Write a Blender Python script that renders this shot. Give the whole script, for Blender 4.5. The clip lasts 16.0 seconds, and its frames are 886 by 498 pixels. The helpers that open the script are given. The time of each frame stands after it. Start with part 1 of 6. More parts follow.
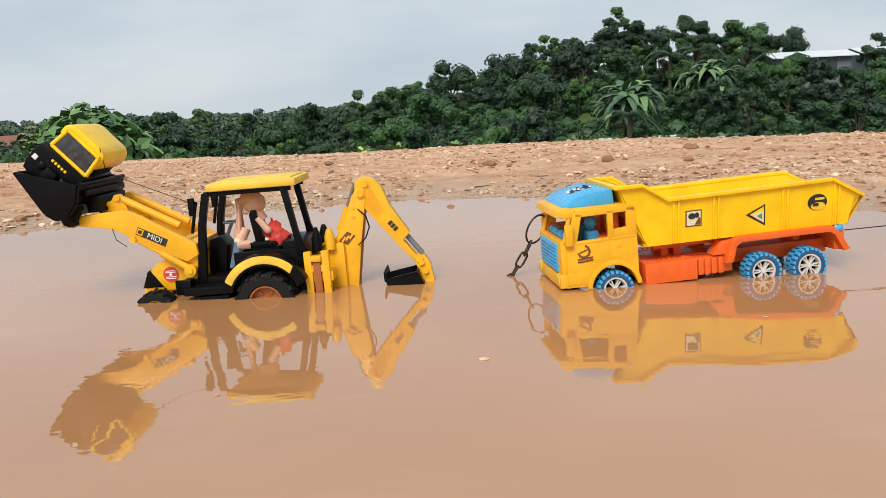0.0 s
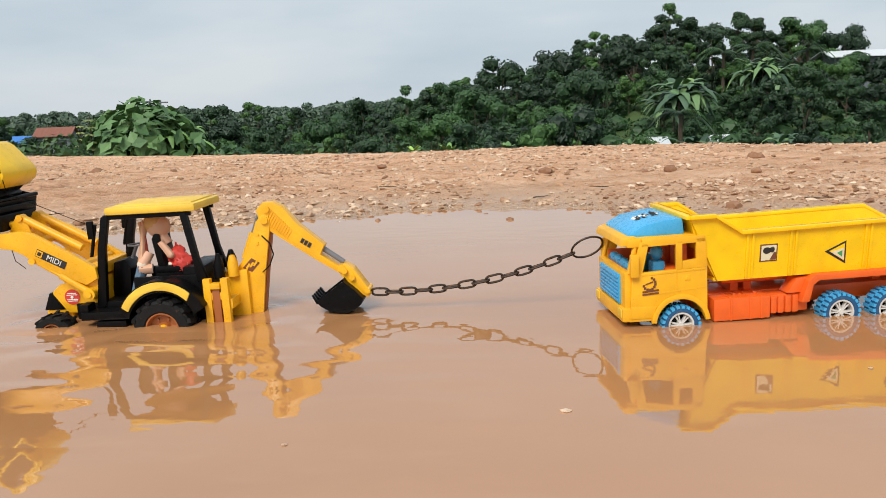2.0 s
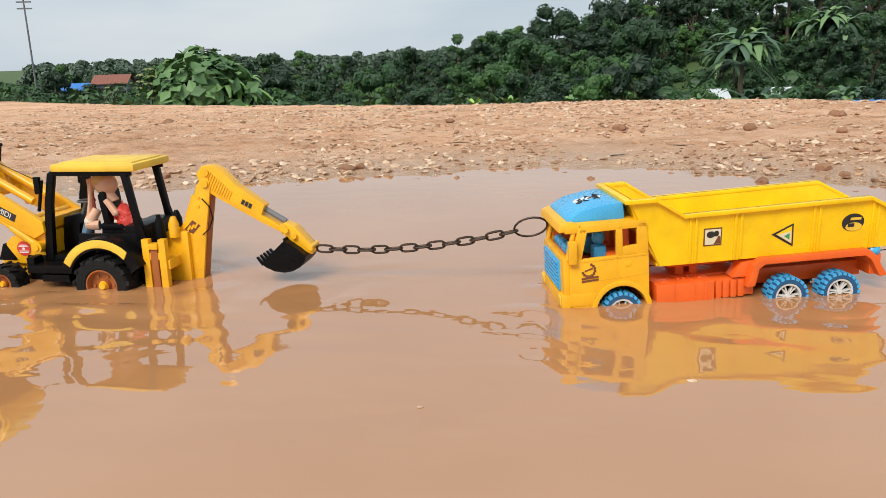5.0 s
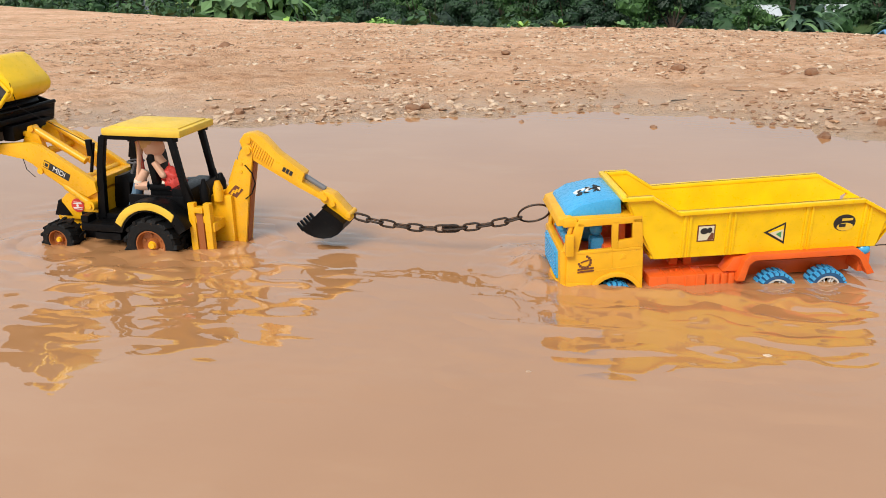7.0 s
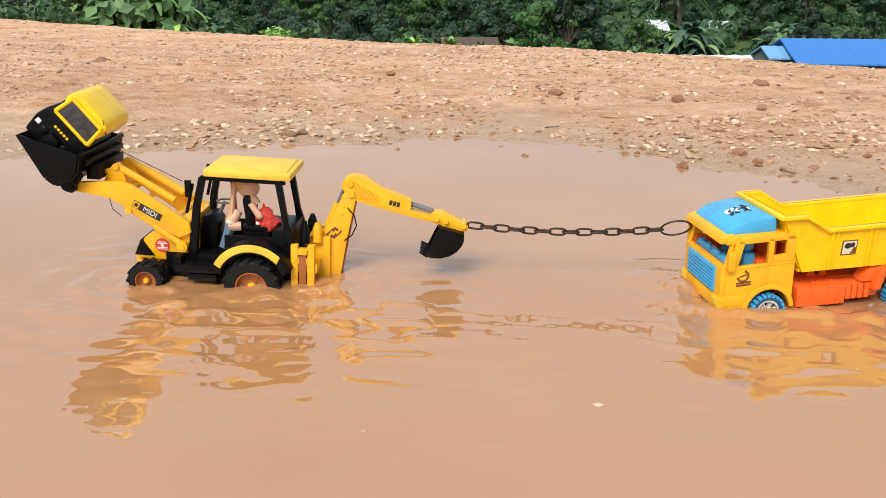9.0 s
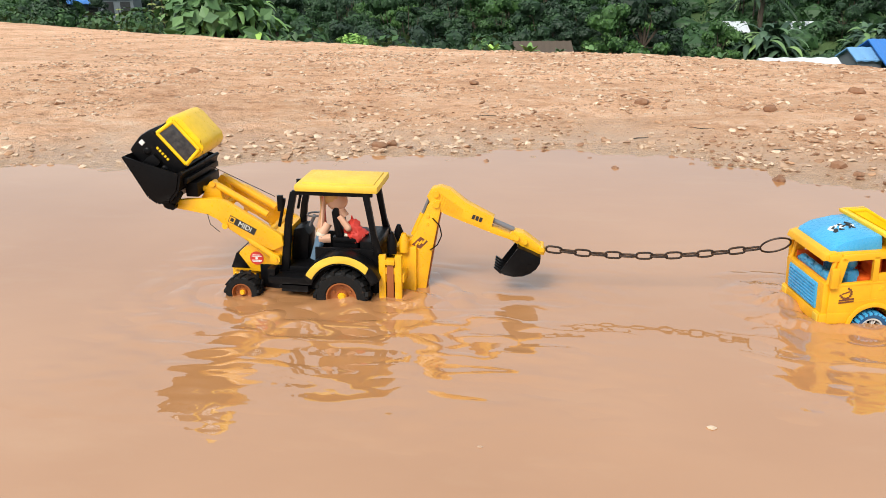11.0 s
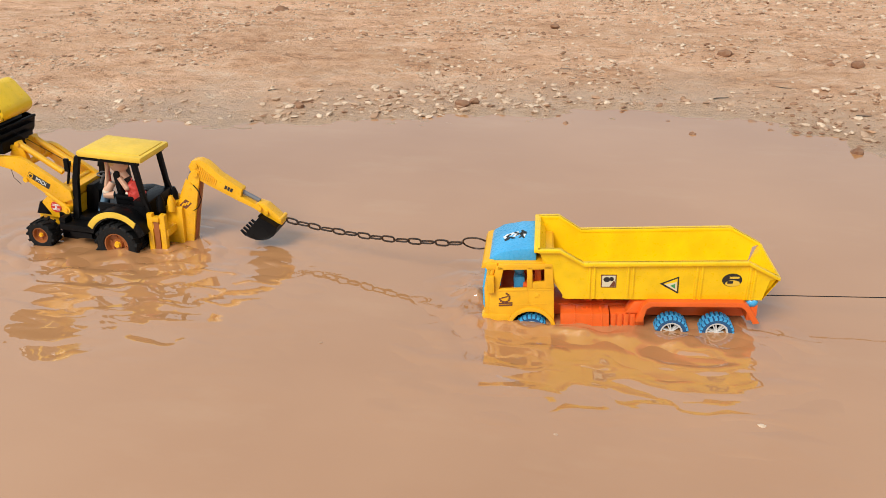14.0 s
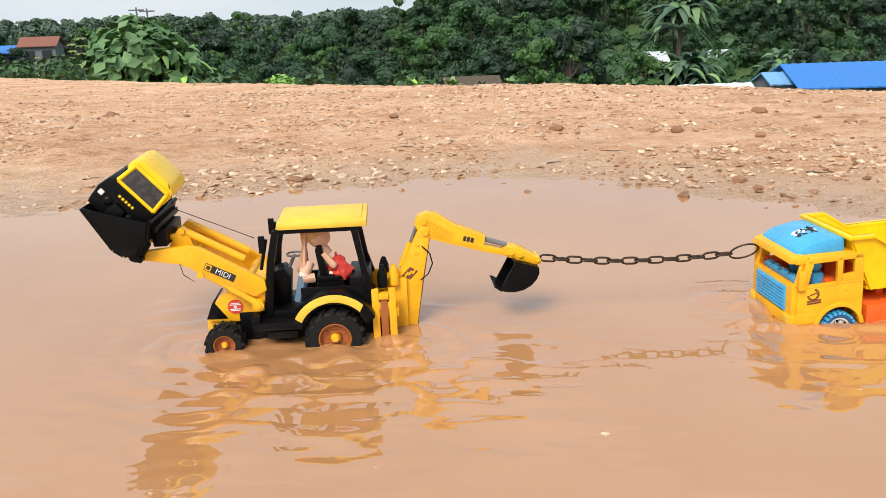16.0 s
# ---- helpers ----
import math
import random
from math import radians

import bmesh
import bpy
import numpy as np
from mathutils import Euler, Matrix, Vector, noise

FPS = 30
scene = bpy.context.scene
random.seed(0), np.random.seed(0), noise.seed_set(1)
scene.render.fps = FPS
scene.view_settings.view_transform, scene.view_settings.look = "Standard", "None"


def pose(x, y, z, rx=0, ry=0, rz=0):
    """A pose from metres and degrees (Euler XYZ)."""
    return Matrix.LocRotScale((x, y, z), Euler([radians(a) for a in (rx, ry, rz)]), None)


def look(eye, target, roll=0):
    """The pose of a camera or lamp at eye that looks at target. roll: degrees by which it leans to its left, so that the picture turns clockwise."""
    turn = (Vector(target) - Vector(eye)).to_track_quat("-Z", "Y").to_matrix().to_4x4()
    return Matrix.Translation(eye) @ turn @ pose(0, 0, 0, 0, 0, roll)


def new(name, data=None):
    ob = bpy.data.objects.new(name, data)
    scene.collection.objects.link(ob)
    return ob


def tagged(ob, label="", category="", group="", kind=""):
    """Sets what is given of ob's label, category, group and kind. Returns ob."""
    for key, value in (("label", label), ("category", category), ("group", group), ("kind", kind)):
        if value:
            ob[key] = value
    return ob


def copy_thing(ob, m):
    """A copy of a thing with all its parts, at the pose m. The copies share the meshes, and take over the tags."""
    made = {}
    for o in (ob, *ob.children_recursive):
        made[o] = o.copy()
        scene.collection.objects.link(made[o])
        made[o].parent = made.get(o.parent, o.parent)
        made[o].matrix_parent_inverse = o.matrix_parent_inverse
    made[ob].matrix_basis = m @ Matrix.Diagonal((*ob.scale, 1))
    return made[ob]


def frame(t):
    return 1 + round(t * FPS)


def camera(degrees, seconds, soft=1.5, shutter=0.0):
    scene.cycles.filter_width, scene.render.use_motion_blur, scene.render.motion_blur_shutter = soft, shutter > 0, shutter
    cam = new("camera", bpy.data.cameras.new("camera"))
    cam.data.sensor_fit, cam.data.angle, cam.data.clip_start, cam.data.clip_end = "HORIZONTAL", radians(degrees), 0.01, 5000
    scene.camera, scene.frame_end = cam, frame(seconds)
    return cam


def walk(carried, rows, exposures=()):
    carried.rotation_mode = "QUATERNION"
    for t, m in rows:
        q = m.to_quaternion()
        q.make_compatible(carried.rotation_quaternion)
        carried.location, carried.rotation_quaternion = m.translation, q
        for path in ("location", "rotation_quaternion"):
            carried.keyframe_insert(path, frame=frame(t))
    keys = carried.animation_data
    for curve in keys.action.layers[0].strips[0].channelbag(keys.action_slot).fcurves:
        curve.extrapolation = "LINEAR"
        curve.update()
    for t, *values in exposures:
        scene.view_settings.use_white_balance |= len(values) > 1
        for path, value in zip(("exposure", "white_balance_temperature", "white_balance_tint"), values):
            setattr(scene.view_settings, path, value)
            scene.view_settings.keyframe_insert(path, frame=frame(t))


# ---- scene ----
cam = camera(58.3, 16.0, 0.6)
PATH = [
    (0, (0.154, -0.053, 0.273), (0.1, 1.915, -0.078), -2.8),
    (0.5, (0.145, 0.006, 0.28), (0.065, 1.97, -0.087), -2.4),
    (1, (0.138, 0.042, 0.282), (0.003, 2.005, -0.078), -1.7),
    (1.5, (0.129, -0.003, 0.304), (-0.038, 1.959, -0.043), -2.1),
    (2, (0.116, 0.008, 0.311), (-0.049, 1.969, -0.046), -2.2),
    (2.5, (0.087, 0.011, 0.312), (-0.098, 1.96, -0.1), -1.4),
    (3, (0.067, 0.012, 0.318), (-0.147, 1.945, -0.149), -1.7),
    (3.5, (0.038, 0.006, 0.324), (-0.234, 1.928, -0.157), -1.5),
    (4, (0.043, -0.003, 0.328), (-0.262, 1.916, -0.145), -1.6),
    (4.2, (0.04, -0.008, 0.329), (-0.278, 1.91, -0.141), -1.7),
    (6.3, (0.022, -0.004, 0.386), (-0.195, 1.914, -0.14), -2.5),
    (6.5, (0.0, -0.026, 0.412), (-0.269, 1.871, -0.162), -2.7),
    (7, (-0.041, -0.097, 0.435), (-0.399, 1.75, -0.243), -1.0),
    (7.5, (-0.034, -0.103, 0.448), (-0.408, 1.738, -0.237), -1.2),
    (8, (0.018, -0.08, 0.479), (-0.229, 1.78, -0.214), -0.1),
    (8.5, (0.051, -0.066, 0.486), (-0.064, 1.814, -0.185), 1.0),
    (9, (0.037, -0.067, 0.489), (-0.086, 1.817, -0.172), 0.6),
    (9.2, (0.015, -0.075, 0.497), (-0.156, 1.806, -0.162), -0.0),
    (11.3, (-0.017, -0.088, 0.515), (-0.313, 1.781, -0.135), -0.4),
    (11.5, (-0.003, -0.082, 0.509), (-0.261, 1.794, -0.135), 0.2),
    (12, (0.014, -0.057, 0.51), (-0.15, 1.832, -0.127), 1.0),
    (12.5, (0.026, -0.085, 0.55), (-0.128, 1.775, -0.169), 1.7),
    (13, (0.002, -0.109, 0.615), (-0.241, 1.716, -0.167), 0.0),
    (13.5, (-0.021, -0.143, 0.652), (-0.369, 1.657, -0.147), -0.1),
    (14, (-0.026, -0.17, 0.685), (-0.481, 1.582, -0.167), -1.1),
    (14.5, (-0.01, -0.154, 0.673), (-0.388, 1.604, -0.203), -0.3),
    (15, (0.017, -0.127, 0.653), (-0.238, 1.653, -0.221), 0.7),
    (15.5, (0.068, -0.085, 0.537), (-0.093, 1.791, -0.137), 0.0),
    (16, (0.048, -0.093, 0.498), (-0.102, 1.818, -0.072), -1.9),
]
walk(cam, [(t, look(eye, target, roll)) for t, eye, target, roll in PATH], [(0, 0.2), (2, 0.2), (4, 0.2), (6.5, 0.3), (7.2, 0.18), (8, 0.32), (9, 0.38), (12, 0.44), (12.5, 0.33), (13.5, 0.18), (14.5, 0.12), (15, 0.12), (16, 0.46)])


# seconds, x, y, z, heading, pitch
TRUCK_ROWS = [
    (0, 0.370, 1.160, 0.001, 7.4, 2.8),
    (0.5, 0.369, 1.181, -0.001, 9.4, 2.0),
    (1, 0.364, 1.189, -0.005, 10.9, 1.8),
    (1.5, 0.369, 1.158, 0.003, 9.1, 1.9),
    (2, 0.345, 1.155, 0.004, 8.8, 1.3),
    (2.5, 0.273, 1.148, 0.002, 9.0, 1.3),
    (3, 0.204, 1.129, -0.004, 9.9, 1.7),
    (3.5, 0.105, 1.105, -0.005, 11.0, 2.3),
    (4, 0.012, 1.083, -0.007, 12.1, 2.6),
    (4.2, 0.029, 1.084, -0.007, 12.3, 2.5),
    (6.3, 0.216, 1.116, -0.001, 11.7, 2.0),
    (6.5, 0.115, 1.082, -0.002, 12.2, 2.1),
    (7, -0.009, 1.026, -0.014, 12.6, 2.1),
    (7.5, 0.170, 1.070, -0.010, 12.3, 1.8),
    (8, 0.498, 1.148, 0.008, 10.7, 2.1),
    (8.5, 0.558, 1.174, 0.008, 10.2, 2.9),
    (9, 0.454, 1.154, 0.004, 11.0, 3.2),
    (9.2, 0.357, 1.128, 0.003, 10.7, 3.0),
    (11.3, 0.482, 1.191, 0.001, 9.5, 3.1),
    (11.5, 0.622, 1.220, 0.003, 9.2, 2.6),
    (12, 0.657, 1.223, 0.009, 9.3, 2.4),
    (12.5, 0.476, 1.167, 0.005, 10.2, 2.7),
    (13, 0.193, 1.103, 0.000, 11.9, 2.4),
    (13.5, -0.133, 1.046, -0.005, 9.0, 3.0),
    (14, -0.177, 1.049, -0.007, 7.3, 2.2),
    (14.5, 0.127, 1.101, -0.004, 7.5, 3.4),
    (15, 0.609, 1.189, 0.003, 7.5, 2.5),
    (15.5, 0.676, 1.206, 0.005, 7.9, 2.5),
    (16, 0.573, 1.190, 0.001, 9.0, 3.0),
]
DIGGER_ROWS = [
    (0, -0.323, 1.202, 0.002, -0.4, 2.0, 56),
    (0.5, -0.318, 1.229, -0.005, -0.9, 2.1, 56),
    (1, -0.387, 1.240, -0.005, -1.2, 1.6, 58),
    (1.5, -0.516, 1.206, 0.007, 0.9, -0.4, 45),
    (2, -0.575, 1.197, 0.007, 0.8, 1.4, 37),
    (2.5, -0.656, 1.188, 0.005, 0.3, 2.9, 35),
    (3, -0.728, 1.187, 0.009, 0.0, 1.8, 35),
    (3.5, -0.831, 1.183, 0.013, 0.4, 0.2, 38),
    (4, -0.922, 1.176, 0.017, -0.1, 0.3, 37),
    (4.2, -0.906, 1.175, 0.018, -0.4, -0.1, 35.8),
    (6.3, -0.728, 1.143, 0.031, -1.9, -0.7, 21.6),
    (6.5, -0.828, 1.138, 0.033, -1.7, -1.3, 21),
    (7, -0.904, 1.091, 0.028, -1.7, -0.4, 30),
    (7.5, -0.772, 1.115, 0.026, -1.0, -1.2, 20),
    (8, -0.446, 1.166, 0.026, 0.5, -2.6, 21),
    (8.5, -0.305, 1.198, 0.009, 2.3, -0.3, 44),
    (9, -0.523, 1.175, 0.026, 2.2, -2.6, 12),
    (9.2, -0.629, 1.176, 0.028, 1.7, -2.4, 12.1),
    (11.3, -0.517, 1.168, 0.024, 2.4, -0.2, 22.4),
    (11.5, -0.342, 1.141, 0.019, 3.1, 1.8, 24),
    (12, -0.284, 1.189, 0.018, 3.5, 1.7, 36),
    (12.5, -0.487, 1.156, 0.029, 3.7, -0.9, 22),
    (13, -0.798, 1.160, 0.034, 3.8, -2.6, 17),
    (13.5, -1.173, 1.164, 0.039, 3.6, -4.0, 20),
    (14, -1.212, 1.158, 0.042, 3.4, -3.9, 23),
    (14.5, -0.881, 1.148, 0.041, 3.0, -2.5, 19),
    (15, -0.360, 1.157, 0.026, 2.8, -0.6, 17),
    (15.5, -0.190, 1.175, 0.019, 6.3, 2.3, 45),
    (16, -0.397, 1.102, 0.028, 8.2, 0.1, 16),
]


def glide(rows, t):
    """The values of a table of rows at a time, smoothly."""
    ts = [r[0] for r in rows]
    k = max(0, min(len(ts) - 2, sum(1 for s in ts if s <= t) - 1))
    a, b = max(k - 1, 0), min(k + 2, len(ts) - 1)
    h = ts[k + 1] - ts[k]
    u = (t - ts[k]) / h
    out = []
    for c in range(1, len(rows[0])):
        p, q = rows[k][c], rows[k + 1][c]
        d0 = (q - rows[a][c]) / (ts[k + 1] - ts[a]) * h
        d1 = (rows[b][c] - p) / (ts[b] - ts[k]) * h
        if (q - p) * d0 <= 0: d0 = 0
        if (q - p) * d1 <= 0: d1 = 0
        lim = 3 * abs(q - p)
        d0, d1 = max(-lim, min(lim, d0)), max(-lim, min(lim, d1))
        out.append((2*u**3 - 3*u*u + 1)*p + (u**3 - 2*u*u + u)*d0 + (-2*u**3 + 3*u*u)*q + (u**3 - u*u)*d1)
    return out


TENTHS = [n / 10 for n in range(161)]


def rig(rows, t):
    x, y, z, yaw, pitch = glide(rows, t)[:5]
    return pose(x, y, z, 0, -pitch, yaw)


# ---- world and light ----
world = bpy.data.worlds.new("overcast_sky")
scene.world = world
world.use_nodes = True
wn, wl = world.node_tree.nodes, world.node_tree.links
wn.clear()
sky = wn.new("ShaderNodeTexSky")
sky.sky_type, sky.sun_disc = "NISHITA", False
sky.sun_elevation, sky.sun_rotation = radians(47), radians(202)
sky.dust_density, sky.air_density, sky.ozone_density = 2.5, 1.0, 1.0
coord = wn.new("ShaderNodeTexCoord")
cmap = wn.new("ShaderNodeMapping")
cmap.inputs["Scale"].default_value = (1.2, 1.2, 5.0)
cloud = wn.new("ShaderNodeTexNoise")
cloud.inputs["Scale"].default_value, cloud.inputs["Detail"].default_value = 2.2, 4.0
ramp = wn.new("ShaderNodeValToRGB")
ramp.color_ramp.elements[0].position, ramp.color_ramp.elements[0].color = 0.32, (6.2, 7.3, 8.3, 1)
ramp.color_ramp.elements[1].position, ramp.color_ramp.elements[1].color = 0.68, (8.3, 8.95, 9.4, 1)
mix = wn.new("ShaderNodeMix")
mix.data_type = "RGBA"
mix.inputs["Factor"].default_value = 0.88
bg = wn.new("ShaderNodeBackground")
bg.inputs["Strength"].default_value = 0.077
wout = wn.new("ShaderNodeOutputWorld")
wl.new(coord.outputs["Generated"], cmap.inputs["Vector"])
wl.new(cmap.outputs[0], cloud.inputs["Vector"])
wl.new(cloud.outputs["Fac"], ramp.inputs[0])
wl.new(sky.outputs[0], mix.inputs["A"])
wl.new(ramp.outputs[0], mix.inputs["B"])
wl.new(mix.outputs["Result"], bg.inputs["Color"])
wl.new(bg.outputs[0], wout.inputs[0])

sun = new("sun", bpy.data.lights.new("sun", "SUN"))
sun.data.energy, sun.data.angle, sun.data.color = 2.85, radians(28), (1.0, 0.96, 0.9)
sun.matrix_world = look((-2.2, -5.4, 6.3), (0, 0, 0))


# ---- materials ----
def nodes_of(name):
    m = bpy.data.materials.new(name)
    m.use_nodes = True
    n, l = m.node_tree.nodes, m.node_tree.links
    return m, n, l, n["Principled BSDF"]


def noise_node(n, l, scale, detail=4.0, rough=0.55, stretch=None, place=False):
    tc = n.new("ShaderNodeNewGeometry" if place else "ShaderNodeTexCoord")
    where = tc.outputs["Position" if place else "Object"]
    t = n.new("ShaderNodeTexNoise")
    t.inputs["Scale"].default_value, t.inputs["Detail"].default_value, t.inputs["Roughness"].default_value = scale, detail, rough
    if stretch:
        mp = n.new("ShaderNodeMapping")
        mp.inputs["Scale"].default_value = stretch
        l.new(where, mp.inputs["Vector"])
        l.new(mp.outputs[0], t.inputs["Vector"])
    else:
        l.new(where, t.inputs["Vector"])
    return t


def ramp_node(n, l, source, stops):
    r = n.new("ShaderNodeValToRGB")
    e = r.color_ramp.elements
    while len(e) < len(stops):
        e.new(0.5)
    for k, (p, c) in enumerate(stops):
        e[k].position, e[k].color = p, (*c, 1) if len(c) == 3 else c
    l.new(source, r.inputs[0])
    return r


def mix_node(n, l, fac, a, b):
    m = n.new("ShaderNodeMix")
    m.data_type = "RGBA"
    for socket, v in ((m.inputs["Factor"], fac), (m.inputs["A"], a), (m.inputs["B"], b)):
        if isinstance(v, (int, float)):
            socket.default_value = v
        elif isinstance(v, tuple):
            socket.default_value = (*v, 1)
        else:
            l.new(v, socket)
    return m.outputs["Result"]


def bump_node(n, l, b, height, strength, distance):
    u = n.new("ShaderNodeBump")
    u.inputs["Strength"].default_value, u.inputs["Distance"].default_value = strength, distance
    l.new(height, u.inputs["Height"])
    l.new(u.outputs[0], b.inputs["Normal"])


MUD = (0.30, 0.165, 0.085)


def plastic(name, colour, rough=0.32, dirt=0.35, bump=0.12, shine=0.5):
    """Moulded toy plastic: slight mottling, dried splashes of mud, fine scuffs."""
    m, n, l, b = nodes_of(name)
    big = noise_node(n, l, 28, 3)
    fine = noise_node(n, l, 190, 5, 0.7)
    dark = tuple(c * 0.86 for c in colour)
    base = mix_node(n, l, ramp_node(n, l, big.outputs["Fac"], [(0.35, (0, 0, 0)), (0.65, (1, 1, 1))]).outputs[0], dark, colour)
    splash = ramp_node(n, l, fine.outputs["Fac"], [(0.60, (0, 0, 0)), (0.72, (dirt, dirt, dirt))])
    l.new(mix_node(n, l, splash.outputs[0], base, MUD), b.inputs["Base Color"])
    r = ramp_node(n, l, fine.outputs["Fac"], [(0.3, (rough * 0.8,) * 3), (0.75, (min(1, rough * 1.7),) * 3)])
    l.new(r.outputs[0], b.inputs["Roughness"])
    b.inputs["Specular IOR Level"].default_value = shine
    bump_node(n, l, b, fine.outputs["Fac"], bump, 0.0006)
    return m


YELLOW = plastic("warm_yellow_plastic", (0.88, 0.44, 0.010), 0.27)
LEMON = plastic("lemon_yellow_plastic", (0.95, 0.585, 0.003), 0.28, 0.15)
CABYELLOW = plastic("amber_yellow_plastic", (0.86, 0.43, 0.010), 0.36, 0.3)
ROOFYELLOW = plastic("pale_yellow_plastic", (0.83, 0.53, 0.05), 0.40, 0.25)
ORANGE = plastic("orange_plastic", (0.80, 0.125, 0.014), 0.36, 0.3)
BLUE = plastic("sky_blue_plastic", (0.06, 0.39, 0.70), 0.24, 0.25)
TREADSHADE = plastic("tread_gap_shade_blue", (0.012, 0.085, 0.20), 0.4, 0.4)
DENIM = plastic("denim_cloth", (0.10, 0.17, 0.24), 0.8, 0.1)
CREAM = plastic("cream_cloth", (0.72, 0.62, 0.48), 0.8, 0.1)
BLACK = plastic("black_plastic", (0.004, 0.004, 0.0045), 0.30, 0.05, 0.12, 0.12)
RUBBER = plastic("black_rubber", (0.010, 0.010, 0.010), 0.62, 0.35, 0.4, 0.2)
CHROME = plastic("silver_plated_plastic", (0.62, 0.60, 0.56), 0.28, 0.3)
RED = plastic("red_sticker", (0.62, 0.045, 0.03), 0.45, 0.1)
WHITE = plastic("white_print", (0.80, 0.79, 0.75), 0.5, 0.1)
INK = plastic("black_print", (0.02, 0.018, 0.018), 0.5, 0.05)
BROWNINK = plastic("brown_print", (0.16, 0.05, 0.02), 0.5, 0.05)
PALE = plastic("cream_print", (0.72, 0.66, 0.46), 0.5, 0.1)
GREENINK = plastic("green_print", (0.06, 0.30, 0.10), 0.5, 0.05)
GREY = plastic("grey_plastic", (0.16, 0.16, 0.17), 0.45, 0.3)
SKIN = plastic("doll_skin", (0.70, 0.40, 0.26), 0.5, 0.05)
HAIR = plastic("doll_hair", (0.62, 0.36, 0.13), 0.6, 0.1)
REDRIM = plastic("rust_orange_plastic", (0.36, 0.105, 0.022), 0.42, 0.5)


def rusty_steel():
    m, n, l, b = nodes_of("rusty_steel")
    t = noise_node(n, l, 220, 5, 0.7)
    r = ramp_node(n, l, t.outputs["Fac"], [(0.35, (0.022, 0.018, 0.016)), (0.55, (0.06, 0.034, 0.02)), (0.72, (0.15, 0.07, 0.035))])
    l.new(r.outputs[0], b.inputs["Base Color"])
    b.inputs["Metallic"].default_value, b.inputs["Roughness"].default_value = 0.55, 0.5
    bump_node(n, l, b, t.outputs["Fac"], 0.3, 0.0006)
    return m


STEEL = rusty_steel()


def dark_glass():
    m, n, l, b = nodes_of("smoked_plastic_window")
    t = noise_node(n, l, 120, 4)
    l.new(ramp_node(n, l, t.outputs["Fac"], [(0.4, (0.028, 0.03, 0.034)), (0.8, (0.075, 0.072, 0.07))]).outputs[0], b.inputs["Base Color"])
    b.inputs["Roughness"].default_value = 0.16
    return m


SMOKED = dark_glass()


def water_material():
    """Opaque muddy water: silt colour under a clear skin, with fine ripples."""
    m, n, l, b = nodes_of("muddy_water")
    big = noise_node(n, l, 0.9, 4, place=True)
    drift = noise_node(n, l, 2.6, 5, 0.6, (1, 2.2, 1), True)
    silt = ramp_node(n, l, big.outputs["Fac"], [(0.3, (0.388, 0.178, 0.066)), (0.7, (0.485, 0.242, 0.107))])
    foam = ramp_node(n, l, drift.outputs["Fac"], [(0.55, (0, 0, 0)), (0.8, (0.35, 0.35, 0.35))])
    l.new(mix_node(n, l, foam.outputs[0], silt.outputs[0], (0.52, 0.30, 0.15)), b.inputs["Base Color"])
    b.inputs["Roughness"].default_value, b.inputs["IOR"].default_value = 0.008, 2.1
    b.inputs["Specular IOR Level"].default_value = 0.6
    rip = noise_node(n, l, 9, 3, 0.5, (1, 1.9, 1), True)
    bump_node(n, l, b, rip.outputs["Fac"], 0.08, 0.006)
    return m


WATER = water_material()


